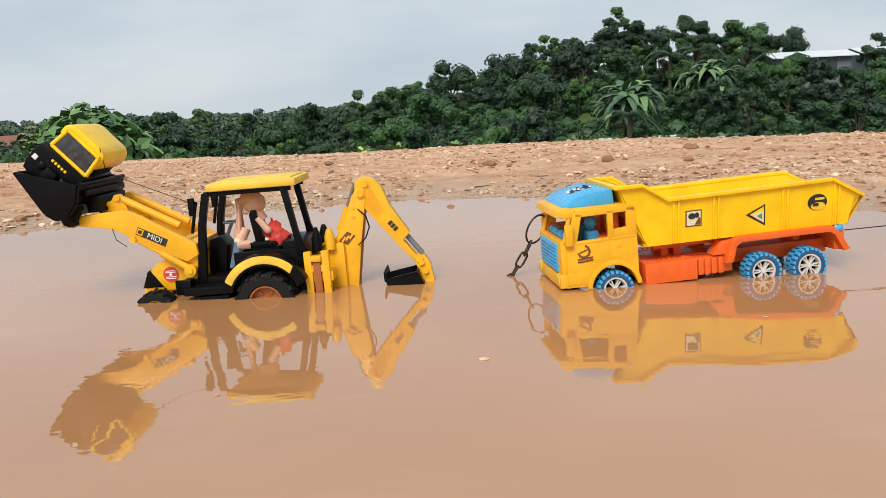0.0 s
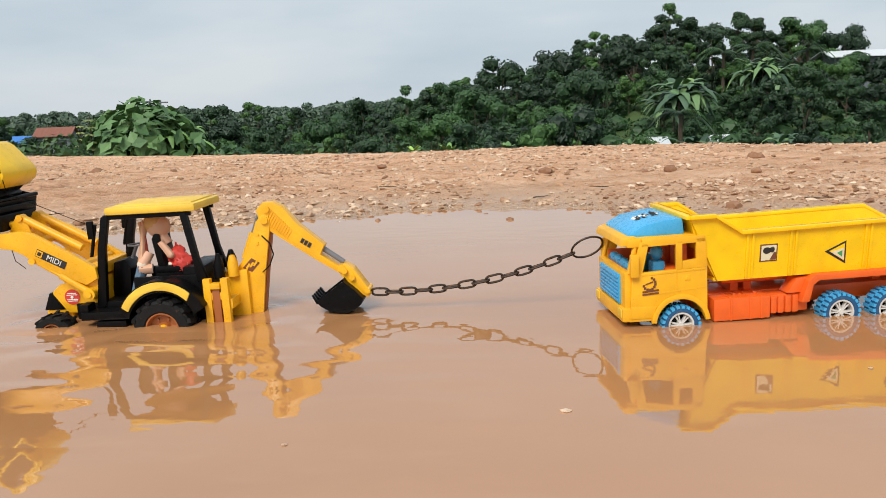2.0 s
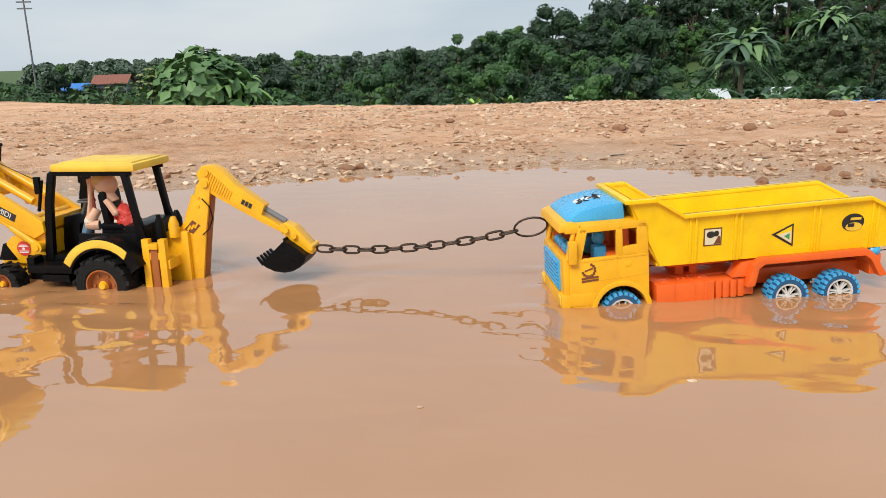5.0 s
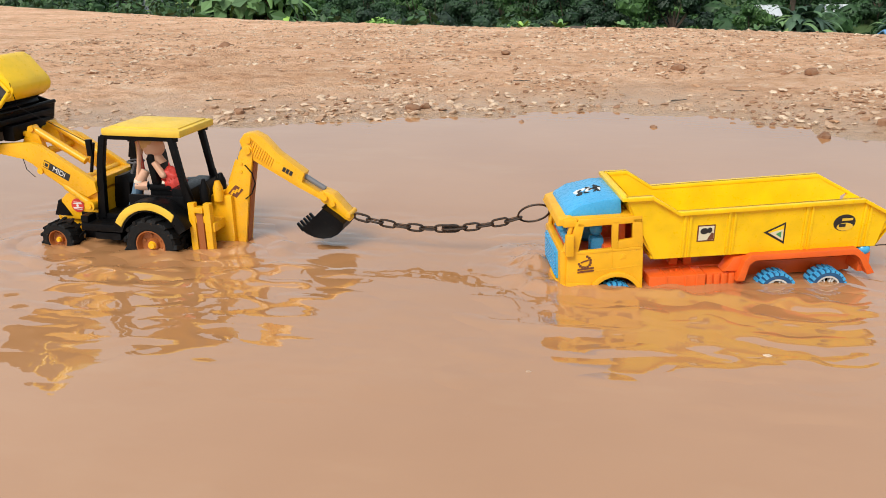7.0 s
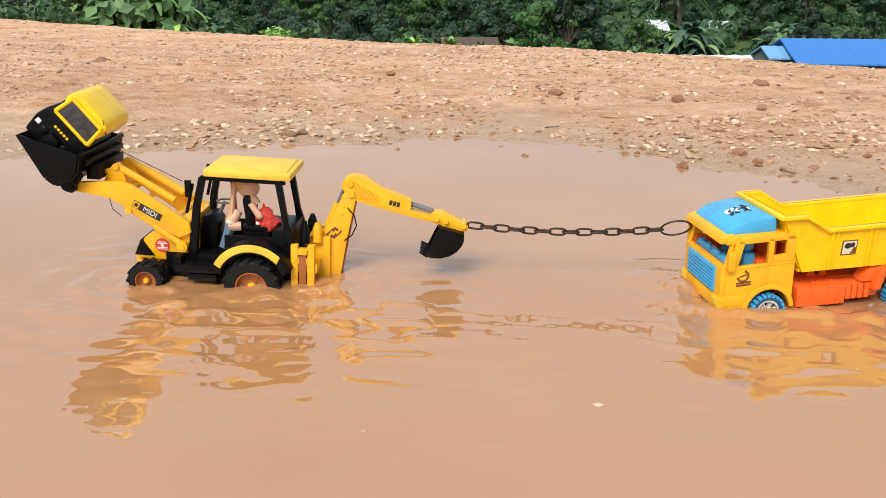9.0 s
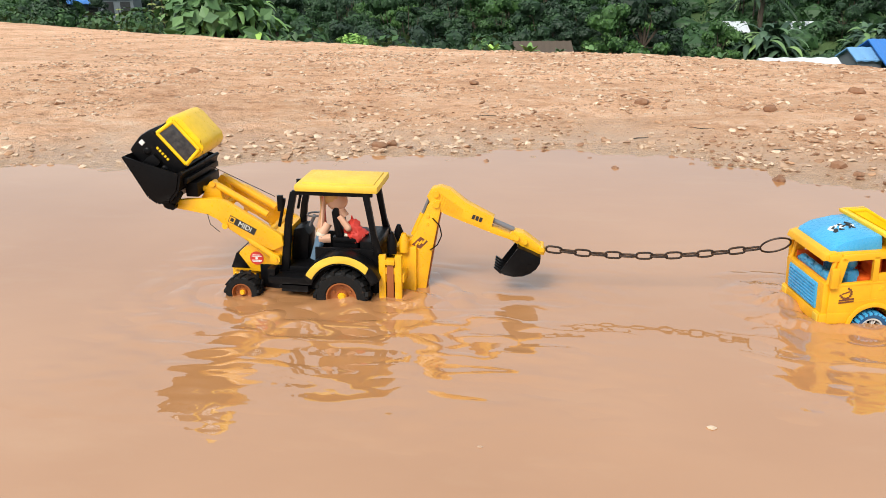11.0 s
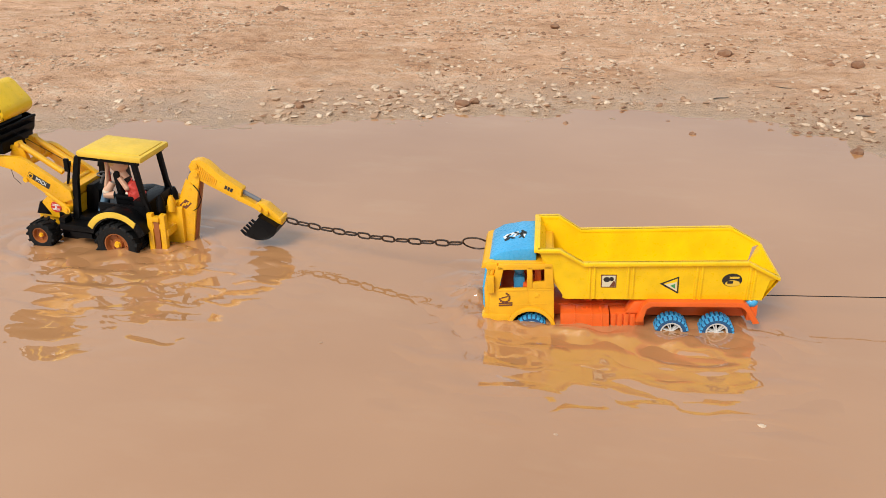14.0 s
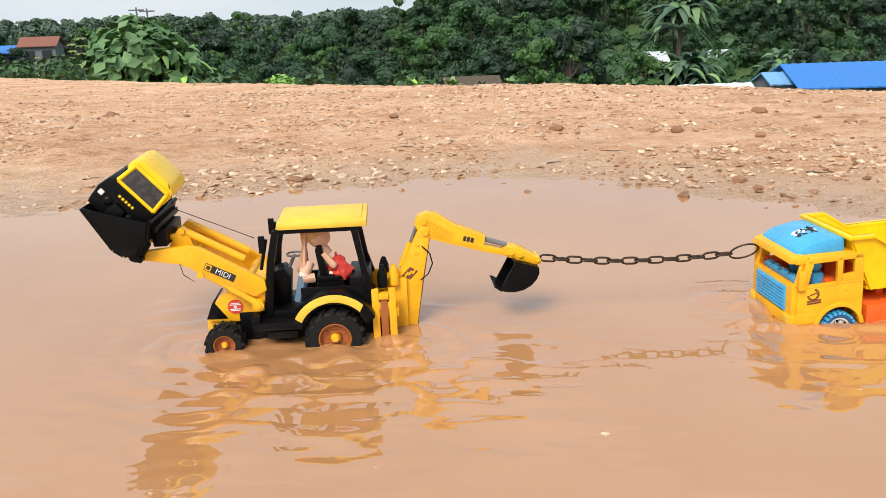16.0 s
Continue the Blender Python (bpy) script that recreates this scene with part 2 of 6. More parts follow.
def ground_material():
    """Damp sandy clay with gravel: warm tan, pale chips, darker wet patches, green far off."""
    m, n, l, b = nodes_of("sandy_clay")
    big = noise_node(n, l, 1.6, 7, 0.66, (0.6, 1.0, 1.0))
    mid = noise_node(n, l, 13, 9, 0.78, (0.55, 1.0, 1.0))
    fine = noise_node(n, l, 48, 8, 0.74, (0.7, 1.0, 1.0))
    vor = n.new("ShaderNodeTexVoronoi")
    vor.inputs["Scale"].default_value = 44
    tc = n.new("ShaderNodeTexCoord")
    l.new(tc.outputs["Object"], vor.inputs["Vector"])
    base = ramp_node(n, l, mid.outputs["Fac"], [(0.27, (0.20, 0.078, 0.030)), (0.37, (0.50, 0.262, 0.138)), (0.45, (0.77, 0.455, 0.276)), (0.56, (0.87, 0.575, 0.386)), (0.68, (0.94, 0.76, 0.59))])
    tint = ramp_node(n, l, big.outputs["Fac"], [(0.35, (0.74, 0.65, 0.56)), (0.65, (0.99, 0.94, 0.89))])
    mul = n.new("ShaderNodeMix")
    mul.data_type, mul.blend_type = "RGBA", "MULTIPLY"
    mul.inputs["Factor"].default_value = 1.0
    l.new(base.outputs[0], mul.inputs["A"])
    l.new(tint.outputs[0], mul.inputs["B"])
    chip = ramp_node(n, l, vor.outputs["Distance"], [(0.16, (0.85, 0.85, 0.85)), (0.24, (0, 0, 0))])
    gate = ramp_node(n, l, fine.outputs["Fac"], [(0.5, (0, 0, 0)), (0.6, (1, 1, 1))])
    cm = n.new("ShaderNodeMath")
    cm.operation = "MULTIPLY"
    l.new(chip.outputs[0], cm.inputs[0])
    l.new(gate.outputs[0], cm.inputs[1])
    dry = mix_node(n, l, cm.outputs[0], mul.outputs["Result"], (0.78, 0.62, 0.45))
    sep = n.new("ShaderNodeSeparateXYZ")
    l.new(tc.outputs["Object"], sep.inputs[0])
    low = n.new("ShaderNodeMapRange")
    low.inputs["From Min"].default_value, low.inputs["From Max"].default_value = -0.55, -1.1
    l.new(sep.outputs["Z"], low.inputs["Value"])
    past = n.new("ShaderNodeMapRange")
    past.inputs["From Min"].default_value, past.inputs["From Max"].default_value = 13.0, 16.0
    l.new(sep.outputs["Y"], past.inputs["Value"])
    grown = n.new("ShaderNodeMath")
    grown.operation = "MAXIMUM"
    l.new(low.outputs[0], grown.inputs[0])
    l.new(past.outputs[0], grown.inputs[1])
    # mud still soaked by the puddle
    wet = n.new("ShaderNodeMapRange")
    wet.inputs["From Min"].default_value, wet.inputs["From Max"].default_value = 0.034, 0.004
    l.new(sep.outputs["Z"], wet.inputs["Value"])
    shore = n.new("ShaderNodeMapRange")
    shore.inputs["From Min"].default_value, shore.inputs["From Max"].default_value = 3.3, 2.7
    l.new(sep.outputs["Y"], shore.inputs["Value"])
    damp = n.new("ShaderNodeMath")
    damp.operation = "MULTIPLY"
    l.new(wet.outputs[0], damp.inputs[0])
    l.new(shore.outputs[0], damp.inputs[1])
    soaked = mix_node(n, l, damp.outputs[0], dry, (0.60, 0.385, 0.240))
    green = ramp_node(n, l, mid.outputs["Fac"], [(0.3, (0.03, 0.06, 0.015)), (0.7, (0.09, 0.15, 0.04))])
    l.new(mix_node(n, l, grown.outputs[0], soaked, green.outputs[0]), b.inputs["Base Color"])
    gloss = n.new("ShaderNodeMapRange")
    gloss.inputs["To Min"].default_value, gloss.inputs["To Max"].default_value = 0.88, 0.12
    l.new(damp.outputs[0], gloss.inputs["Value"])
    l.new(gloss.outputs[0], b.inputs["Roughness"])
    bump_node(n, l, b, fine.outputs["Fac"], 1.0, 0.022)
    return m


GROUND = ground_material()


def stone_material(name, a, c):
    m, n, l, b = nodes_of(name)
    info = n.new("ShaderNodeNewGeometry")
    t = noise_node(n, l, 70, 5, 0.6)
    r = ramp_node(n, l, info.outputs["Random Per Island"], [(0.0, a), (1.0, c)])
    l.new(mix_node(n, l, ramp_node(n, l, t.outputs["Fac"], [(0.4, (0, 0, 0)), (0.7, (0.6, 0.6, 0.6))]).outputs[0], r.outputs[0], (0.33, 0.20, 0.12)), b.inputs["Base Color"])
    b.inputs["Roughness"].default_value = 0.85
    bump_node(n, l, b, t.outputs["Fac"], 0.4, 0.004)
    return m


PEBBLE = stone_material("pale_gravel", (0.40, 0.23, 0.135), (0.76, 0.585, 0.42))
CRUMB = stone_material("tan_crumbs", (0.17, 0.07, 0.03), (0.55, 0.31, 0.17))
CLOD = stone_material("brown_clod", (0.20, 0.085, 0.04), (0.33, 0.17, 0.09))


def leaf_material(name, a, c, trans=0.15):
    m, n, l, b = nodes_of(name)
    geo = n.new("ShaderNodeNewGeometry")
    info = n.new("ShaderNodeObjectInfo")
    r = ramp_node(n, l, geo.outputs["Random Per Island"], [(0.0, a), (1.0, c)])
    tone = ramp_node(n, l, info.outputs["Random"], [(0.0, (0.42, 0.52, 0.55)), (0.5, (0.95, 1.0, 0.9)), (0.75, (1.4, 1.5, 1.0)), (1.0, (2.7, 2.4, 1.3))])
    mul = n.new("ShaderNodeMix")
    mul.data_type, mul.blend_type = "RGBA", "MULTIPLY"
    mul.inputs["Factor"].default_value = 1.0
    l.new(r.outputs[0], mul.inputs["A"])
    l.new(tone.outputs[0], mul.inputs["B"])
    l.new(mul.outputs["Result"], b.inputs["Base Color"])
    b.inputs["Roughness"].default_value = 0.6
    return m


LEAF = leaf_material("tree_leaves", (0.011, 0.036, 0.013), (0.030, 0.074, 0.025))
BUSHLEAF = leaf_material("bush_leaves", (0.055, 0.13, 0.040), (0.17, 0.285, 0.105))
STALKLEAF = leaf_material("shrub_leaves", (0.16, 0.20, 0.05), (0.34, 0.36, 0.12))
TIN_PALE = plastic("pale_blue_tin", (0.16, 0.36, 0.62), 0.45, 0.2)
# paler and greyer than LEAF: distance haze put into the leaf colour
HAZELEAF = leaf_material("haze_tinted_leaves", (0.05, 0.085, 0.06), (0.09, 0.13, 0.09))
BARK = plastic("bark", (0.09, 0.065, 0.045), 0.9, 0.3, 0.6)
TIN_BLUE = plastic("blue_painted_tin", (0.035, 0.19, 0.56), 0.45, 0.2)
TIN_WHITE = plastic("pale_tin", (0.62, 0.66, 0.68), 0.5, 0.2)
TIN_RED = plastic("rusty_tin", (0.24, 0.09, 0.06), 0.6, 0.4)
WALLPAINT = plastic("weathered_plaster", (0.15, 0.175, 0.19), 0.8, 0.4)
GROVELEAF = leaf_material("banana_leaves", (0.045, 0.095, 0.055), (0.10, 0.165, 0.10))


# ---- building blocks ----
def part(name, bm, material, parent=None, label="", smooth=True):
    me = bpy.data.meshes.new(name)
    bmesh.ops.recalc_face_normals(bm, faces=bm.faces)
    bm.to_mesh(me)
    bm.free()
    for mat in (material if isinstance(material, (list, tuple)) else [material]):
        me.materials.append(mat)
    if smooth:
        me.shade_smooth()
        try:
            me.set_sharp_from_angle(angle=radians(38))
        except AttributeError:
            pass
    ob = new(name, me)
    ob.parent = parent
    if label:
        ob["label"] = label
    return ob


def thing(name, label, category, group="", kind=""):
    return tagged(new(name), label, category, group, kind)


def bevel(bm, geom_faces, w, seg=2):
    edges = {e for f in geom_faces for e in f.edges}
    sharp = [e for e in edges if len(e.link_faces) == 2 and e.calc_face_angle(0) > 0.4]
    if sharp and w > 0:
        bmesh.ops.bevel(bm, geom=sharp, offset=w, segments=seg, profile=0.6, affect="EDGES", clamp_overlap=True)


def box(bm, x0, x1, y0, y1, z0, z1, w=0.0015, m=None):
    geom = bmesh.ops.create_cube(bm, size=1)["verts"]
    for v in geom:
        v.co = Vector(((x0 + x1) / 2 + v.co.x * (x1 - x0), (y0 + y1) / 2 + v.co.y * (y1 - y0), (z0 + z1) / 2 + v.co.z * (z1 - z0)))
        if m:
            v.co = m @ v.co
    bevel(bm, {f for v in geom for f in v.link_faces}, w)
    return bm


def prism(bm, poly, y0, y1, w=0.0012, taper=1.0):
    """A plate with an outline in x and z, from y0 to y1."""
    a = [bm.verts.new((x, y0, z)) for x, z in poly]
    b = [bm.verts.new((x, y1, z)) for x, z in poly]
    n = len(poly)
    faces = [bm.faces.new(a), bm.faces.new(b[::-1])]
    for k in range(n):
        faces.append(bm.faces.new((a[k], b[k], b[(k + 1) % n], a[(k + 1) % n])))
    bmesh.ops.recalc_face_normals(bm, faces=faces)
    bevel(bm, faces, w)
    return bm


def rod(bm, a, b, r, seg=12, r2=None, caps=True):
    a, b = Vector(a), Vector(b)
    d = b - a
    m = Matrix.Translation((a + b) / 2) @ d.to_track_quat("Z", "Y").to_matrix().to_4x4()
    bmesh.ops.create_cone(bm, cap_ends=caps, segments=seg, radius1=r, radius2=r if r2 is None else r2, depth=d.length, matrix=m)
    return bm


def ball(bm, c, r, scale=(1, 1, 1), seg=12):
    m = Matrix.Translation(c) @ Matrix.Diagonal((*scale, 1))
    bmesh.ops.create_uvsphere(bm, u_segments=seg, v_segments=max(6, seg // 2 + 2), radius=r, matrix=m)
    return bm


def ring(bm, m, rx, rz, r, seg=24, tube=8, square=1.0):
    """A closed round-section loop in the x-z plane of m; below 1, square straightens its sides."""
    soft = lambda q: math.copysign(abs(q) ** square, q)
    rows = []
    for k in range(seg):
        a = 2 * math.pi * k / seg
        c = Vector((rx * soft(math.cos(a)), 0, rz * soft(math.sin(a))))
        out = Vector((math.cos(a), 0, math.sin(a)))
        rows.append([bm.verts.new(m @ (c + r * (math.cos(2 * math.pi * j / tube) * out + math.sin(2 * math.pi * j / tube) * Vector((0, 1, 0))))) for j in range(tube)])
    for k in range(seg):
        for j in range(tube):
            p, q = rows[k], rows[(k + 1) % seg]
            bm.faces.new((p[j], p[(j + 1) % tube], q[(j + 1) % tube], q[j]))
    return bm


def lathe(bm, profile, seg=32):
    """Turns (radius, y) pairs round the y axis."""
    rows = [[bm.verts.new((r * math.cos(2 * math.pi * k / seg), y, r * math.sin(2 * math.pi * k / seg))) for k in range(seg)] for r, y in profile]
    for p, q in zip(rows, rows[1:]):
        for k in range(seg):
            bm.faces.new((p[k], p[(k + 1) % seg], q[(k + 1) % seg], q[k]))
    return bm


def plate_at(bm, poly, y, out=-0.0006):
    """A thin printed patch on a side at y."""
    return prism(bm, poly, y, y + out, 0)


def disc_poly(cx, cz, rx, rz=None, n=24):
    rz = rx if rz is None else rz
    return [(cx + rx * math.cos(2 * math.pi * k / n), cz + rz * math.sin(2 * math.pi * k / n)) for k in range(n)]


def lettering(name, text, size, material, parent, m, depth=0.0004):
    cu = bpy.data.curves.new(name, "FONT")
    cu.body, cu.size, cu.extrude, cu.align_x, cu.align_y = text, size, depth, "CENTER", "CENTER"
    tmp = new("tmp", cu)
    deps = bpy.context.evaluated_depsgraph_get()
    me = bpy.data.meshes.new_from_object(tmp.evaluated_get(deps))
    bpy.data.objects.remove(tmp)
    me.materials.clear()
    me.materials.append(material)
    me.transform(m)
    ob = new(name, me)
    ob.parent = parent
    return ob


# ---- ground, water, distance ----
SHORE = [(-9, -3), (-4, 0.7), (-3, 1.15), (-2.2, 1.62), (-1.75, 1.82), (-1.3, 1.95), (-0.9, 2.08), (-0.5, 2.2), (-0.2, 2.31), (0.1, 2.36), (0.25, 2.31), (0.55, 2.1), (0.88, 1.86), (1.2, 1.62), (1.7, 1.35), (3, 0.9), (9, -3)]
SKYLINE = [(-80, 0.8), (-36, 0.65), (-20, 0.6), (-10.5, 0.6), (-7.7, 1.7), (-1, 3.6), (5, 4.9), (12.3, 6.1), (18.5, 6.0), (25, 4.5), (33, 3.3), (80, 1.5)]


def table(rows, x):
    for (a, p), (b, q) in zip(rows, rows[1:]):
        if x <= b:
            u = min(1, max(0, (x - a) / (b - a)))
            return p + (q - p) * u
    return rows[-1][1]


def step(a, b, x):
    u = min(1, max(0, (x - a) / (b - a)))
    return u * u * (3 - 2 * u)


def brow(x):
    return 5.75 - (0.62 if x < 0 else 0.85) * max(-40, min(x, 3))


def height(x, y):
    wob = 0.05 * noise.noise((x * 2.3, y * 0.5, 1.7)) + 0.025 * noise.noise((x * 7, y * 2, 4.1))
    d = min(y - table(SHORE, x) + wob, 90)
    if y < 0.3:
        d = max(d, -1.3 + 0.5 * math.sin(x * 0.7 + 1) + 0.2 * math.sin(x * 2.1) - y)
    rag = 0.007 * noise.noise((x * 5, y * 8, 21)) + 0.004 * noise.noise((x * 15, y * 22, 23)) + 0.002 * noise.noise((x * 40, y * 55, 25))
    if d < 0:
        return max(-0.3, 0.05 * d + 0.4 * min(0, d + 0.16) + rag * step(-0.30, 0.0, d))
    z = rag * step(0.55, 0.0, d) + 0.045 * (1 - math.exp(-(d / 0.42) ** 1.35)) - 0.05 * step(3.0, 6.5, y) * step(1.5, -1.0, x) - 0.03 * step(3.2, 6.2, y) - 0.08 * step(5, 9, y)
    rough = min(1, d / 0.45)
    z += rough * (0.014 * noise.noise((x * 3, y * 3, 0)) + 0.010 * noise.noise((x * 11, y * 11, 3)) + 0.006 * noise.noise((x * 27, y * 27, 5)) + 0.004 * abs(noise.noise((x * 50, y * 50, 8))))
    e = y - brow(x)
    z -= 4.4 * step(0, 10, e) if e > 0 else 0
    if y > 22:
        top = table(SKYLINE, x * 60 / y)
        z += (top * y / 60 - 0.35) * step(24, 58, y) * (1 - step(75, 120, y))
        z += 1.5 * step(90, 200, y)
    return z


def steps(spans):
    out = []
    for a, b, n in spans:
        out += [a + (b - a) * k / n for k in range(n)]
    return out + [spans[-1][1]]


def make_ground():
    xs = steps([(-2500, -300, 6), (-300, -60, 12), (-60, -10, 26), (-10, -3, 36), (-3, 2.6, 320), (2.6, 10, 36), (10, 60, 26), (60, 300, 12), (300, 2500, 6)])
    ys = steps([(-2500, -100, 6), (-100, -4, 14), (-4, 1.4, 26), (1.4, 4.5, 220), (4.5, 9, 60), (9, 25, 24), (25, 120, 36), (120, 400, 14), (400, 3500, 8)])
    verts = [(x, y, height(x, y)) for y in ys for x in xs]
    w = len(xs)
    faces = [(j * w + i, j * w + i + 1, (j + 1) * w + i + 1, (j + 1) * w + i) for j in range(len(ys) - 1) for i in range(w - 1)]
    me = bpy.data.meshes.new("ground")
    me.from_pydata(verts, [], faces)
    me.materials.append(GROUND)
    me.shade_smooth()
    tagged(new("ground", me), "damp tan sandy clay bank with gravel beside a puddle", "ground", kind="structure")


def make_water():
    bm = bmesh.new()
    bmesh.ops.create_grid(bm, x_segments=40, y_segments=30, size=1)
    for v in bm.verts:
        v.co = Vector((v.co.x * 6, v.co.y * 3.2, 0))
    ob = part("water", bm, WATER)
    tagged(ob, "flooded puddle of opaque tan muddy water", "water", kind="structure")


make_ground()
make_water()


def pebble_mesh(seed, flat=0.6):
    rng = random.Random(seed)
    bm = bmesh.new()
    bmesh.ops.create_icosphere(bm, subdivisions=2, radius=1)
    off = rng.random() * 50
    for v in bm.verts:
        k = 1 + 0.45 * noise.noise(v.co * 1.3 + Vector((off, 0, 0))) + 0.2 * noise.noise(v.co * 3 + Vector((0, off, 0)))
        v.co = Vector((v.co.x * k, v.co.y * k * 0.8, v.co.z * k * flat))
    return bm


def scatter(name, count, seed, material, label, size, where):
    """Loose stones joined into one mesh."""
    rng = random.Random(seed)
    shapes = []
    for k in range(8):
        bm = bmesh.new()
        bmesh.ops.create_icosphere(bm, subdivisions=1, radius=1)
        off = k * 7.3
        for v in bm.verts:
            v.co *= 1 + 0.5 * noise.noise(v.co * 1.4 + Vector((off, 0, 0)))
        bm.verts.index_update()
        shapes.append(([v.co.copy() for v in bm.verts], [[v.index for v in f.verts] for f in bm.faces]))
        bm.free()
    verts, faces = [], []
    for _ in range(count):
        spot = where(rng)
        if spot is None:
            continue
        x, y = spot
        s = size(rng)
        vs, fs = rng.choice(shapes)
        turn = Euler((rng.uniform(-0.3, 0.3), rng.uniform(-0.3, 0.3), rng.uniform(0, 6.3))).to_matrix() @ Matrix.Diagonal((s, s * rng.uniform(0.6, 0.95), s * rng.uniform(0.22, 0.45)))
        base = len(verts)
        c = Vector((x, y, height(x, y) + s * 0.12))
        verts += [c + turn @ v for v in vs]
        faces += [[base + i for i in f] for f in fs]
    me = bpy.data.meshes.new(name)
    me.from_pydata(verts, [], faces)
    me.materials.append(material)
    tagged(new(name, me), label, "gravel", kind="stuff")


def on_bank(rng):
    x = rng.uniform(-3.2, 2.4)
    d = 0.08 + 4.0 * rng.random() ** 1.5
    y = table(SHORE, x) + d
    if y > brow(x) + 0.3:
        return None
    thick = (0.25 + 0.75 * step(0.1, 0.7, d)) * (0.34 + 1.1 * noise.noise((x * 1.1, y * 1.9, 9)) + 0.8 * noise.noise((x * 3.2, y * 6.0, 2)))
    return (x, y) if rng.random() < thick else None


def on_patch(rng):
    x, y = rng.gauss(-0.85, 0.3), 0
    return (x, table(SHORE, x) + abs(rng.gauss(0.16, 0.12)) + 0.02)


def far_bank(rng):
    x = rng.uniform(-6, 3)
    y = brow(x) - 2.4 * rng.random() ** 1.3 + 0.1
    return (x, y) if y > table(SHORE, x) + 1 else None


scatter("gravel", 60000, 3, PEBBLE, "pale tan gravel chips strewn on the clay bank", lambda r: 0.0030 + 0.015 * r.random() ** 6, on_bank)
scatter("pebbles", 230, 5, PEBBLE, "pale rounded pebbles heaped at the water's edge", lambda r: 0.006 + 0.015 * r.random() ** 2, on_patch)
scatter("rubble", 2200, 8, PEBBLE, "pale stones lying on the far bank", lambda r: 0.006 + 0.016 * r.random() ** 3, far_bank)
scatter("clods", 15000, 6, CRUMB, "small reddish brown clay crumbs on the bank", lambda r: 0.004 + 0.013 * r.random() ** 5, on_bank)

def on_shore(rng):
    x = rng.uniform(-1.2, 1.6)
    y = table(SHORE, x) + rng.uniform(-0.10, 0.40)
    return (x, y) if rng.random() < 0.25 + 1.2 * noise.noise((x * 3, y * 3, 14)) + (0.3 if x > 0.2 else 0) else None


scatter("shore_clods", 900, 17, CLOD, "dark wet clay crumbs strewn along the water's edge", lambda r: 0.004 + 0.010 * r.random() ** 3, on_shore)

STONES = [(0.264, 3.083, 0.030), (-1.979, 3.938, 0.036), (0.537, 2.046, 0.020), (0.719, 2.179, 0.020), (-0.594, 2.295, 0.026), (-0.56, 2.33, 0.02), (-0.246, 2.18, 0.010), (1.16, 3.44, 0.032), (0.121, 2.139, 0.012), (0.698, 2.914, 0.026), (0.62, 2.95, 0.016), (-1.1, 2.16, 0.018), (0.95, 2.75, 0.02), (-0.45, 3.6, 0.024), (1.4, 3.1, 0.026), (0.75, 2.1, 0.014)]
for k, (x, y, s) in enumerate(STONES):
    bm = pebble_mesh(k + 20)
    bmesh.ops.transform(bm, matrix=pose(0, 0, 0, 0, 0, 47 * k) @ Matrix.Diagonal((s, s, s, 1)), verts=bm.verts)
    ob = part("stone", bm, CLOD)
    ob.location = (x, y, max(height(x, y), -0.004) + s * 0.25)
    tagged(ob, "reddish brown lump of clay stone on the bank", "stone", "stones on the bank")


# ---- trees and houses ----
def leaves_into(verts, faces, centre, radii, count, size, rng, inner=0.86):
    """Small leaves that lie like scales on a clump, with a dim leafy core inside."""
    base = len(verts)
    core = bmesh.new()
    bmesh.ops.create_icosphere(core, subdivisions=1, radius=inner)
    core.verts.index_update()
    verts += [Vector(centre) + Vector((v.co.x * radii[0], v.co.y * radii[1], v.co.z * radii[2])) * rng.uniform(0.8, 1.15) for v in core.verts]
    faces += [tuple(base + v.index for v in f.verts) for f in core.faces]
    core.free()
    for _ in range(count):
        d = Vector((rng.gauss(0, 1), rng.gauss(0, 1), rng.gauss(0.25, 1))).normalized()
        p = Vector(centre) + Vector((d.x * radii[0], d.y * radii[1], d.z * radii[2])) * rng.uniform(0.84, 1.10)
        s = size * rng.uniform(0.8, 1.7)
        n = (d + Vector((rng.gauss(0, 0.38), rng.gauss(0, 0.38), 0.15 + rng.gauss(0, 0.3)))).normalized()
        u = n.cross(Vector((rng.gauss(0, 1), rng.gauss(0, 1), rng.gauss(0, 1)))).normalized()
        w = n.cross(u)
        base = len(verts)
        verts += [p - u * s * 0.5, p + w * s * 0.34, p + u * s * 0.5 - n * 0.15 * s, p - w * s * 0.34]
        faces += [(base, base + 1, base + 2), (base, base + 2, base + 3)]


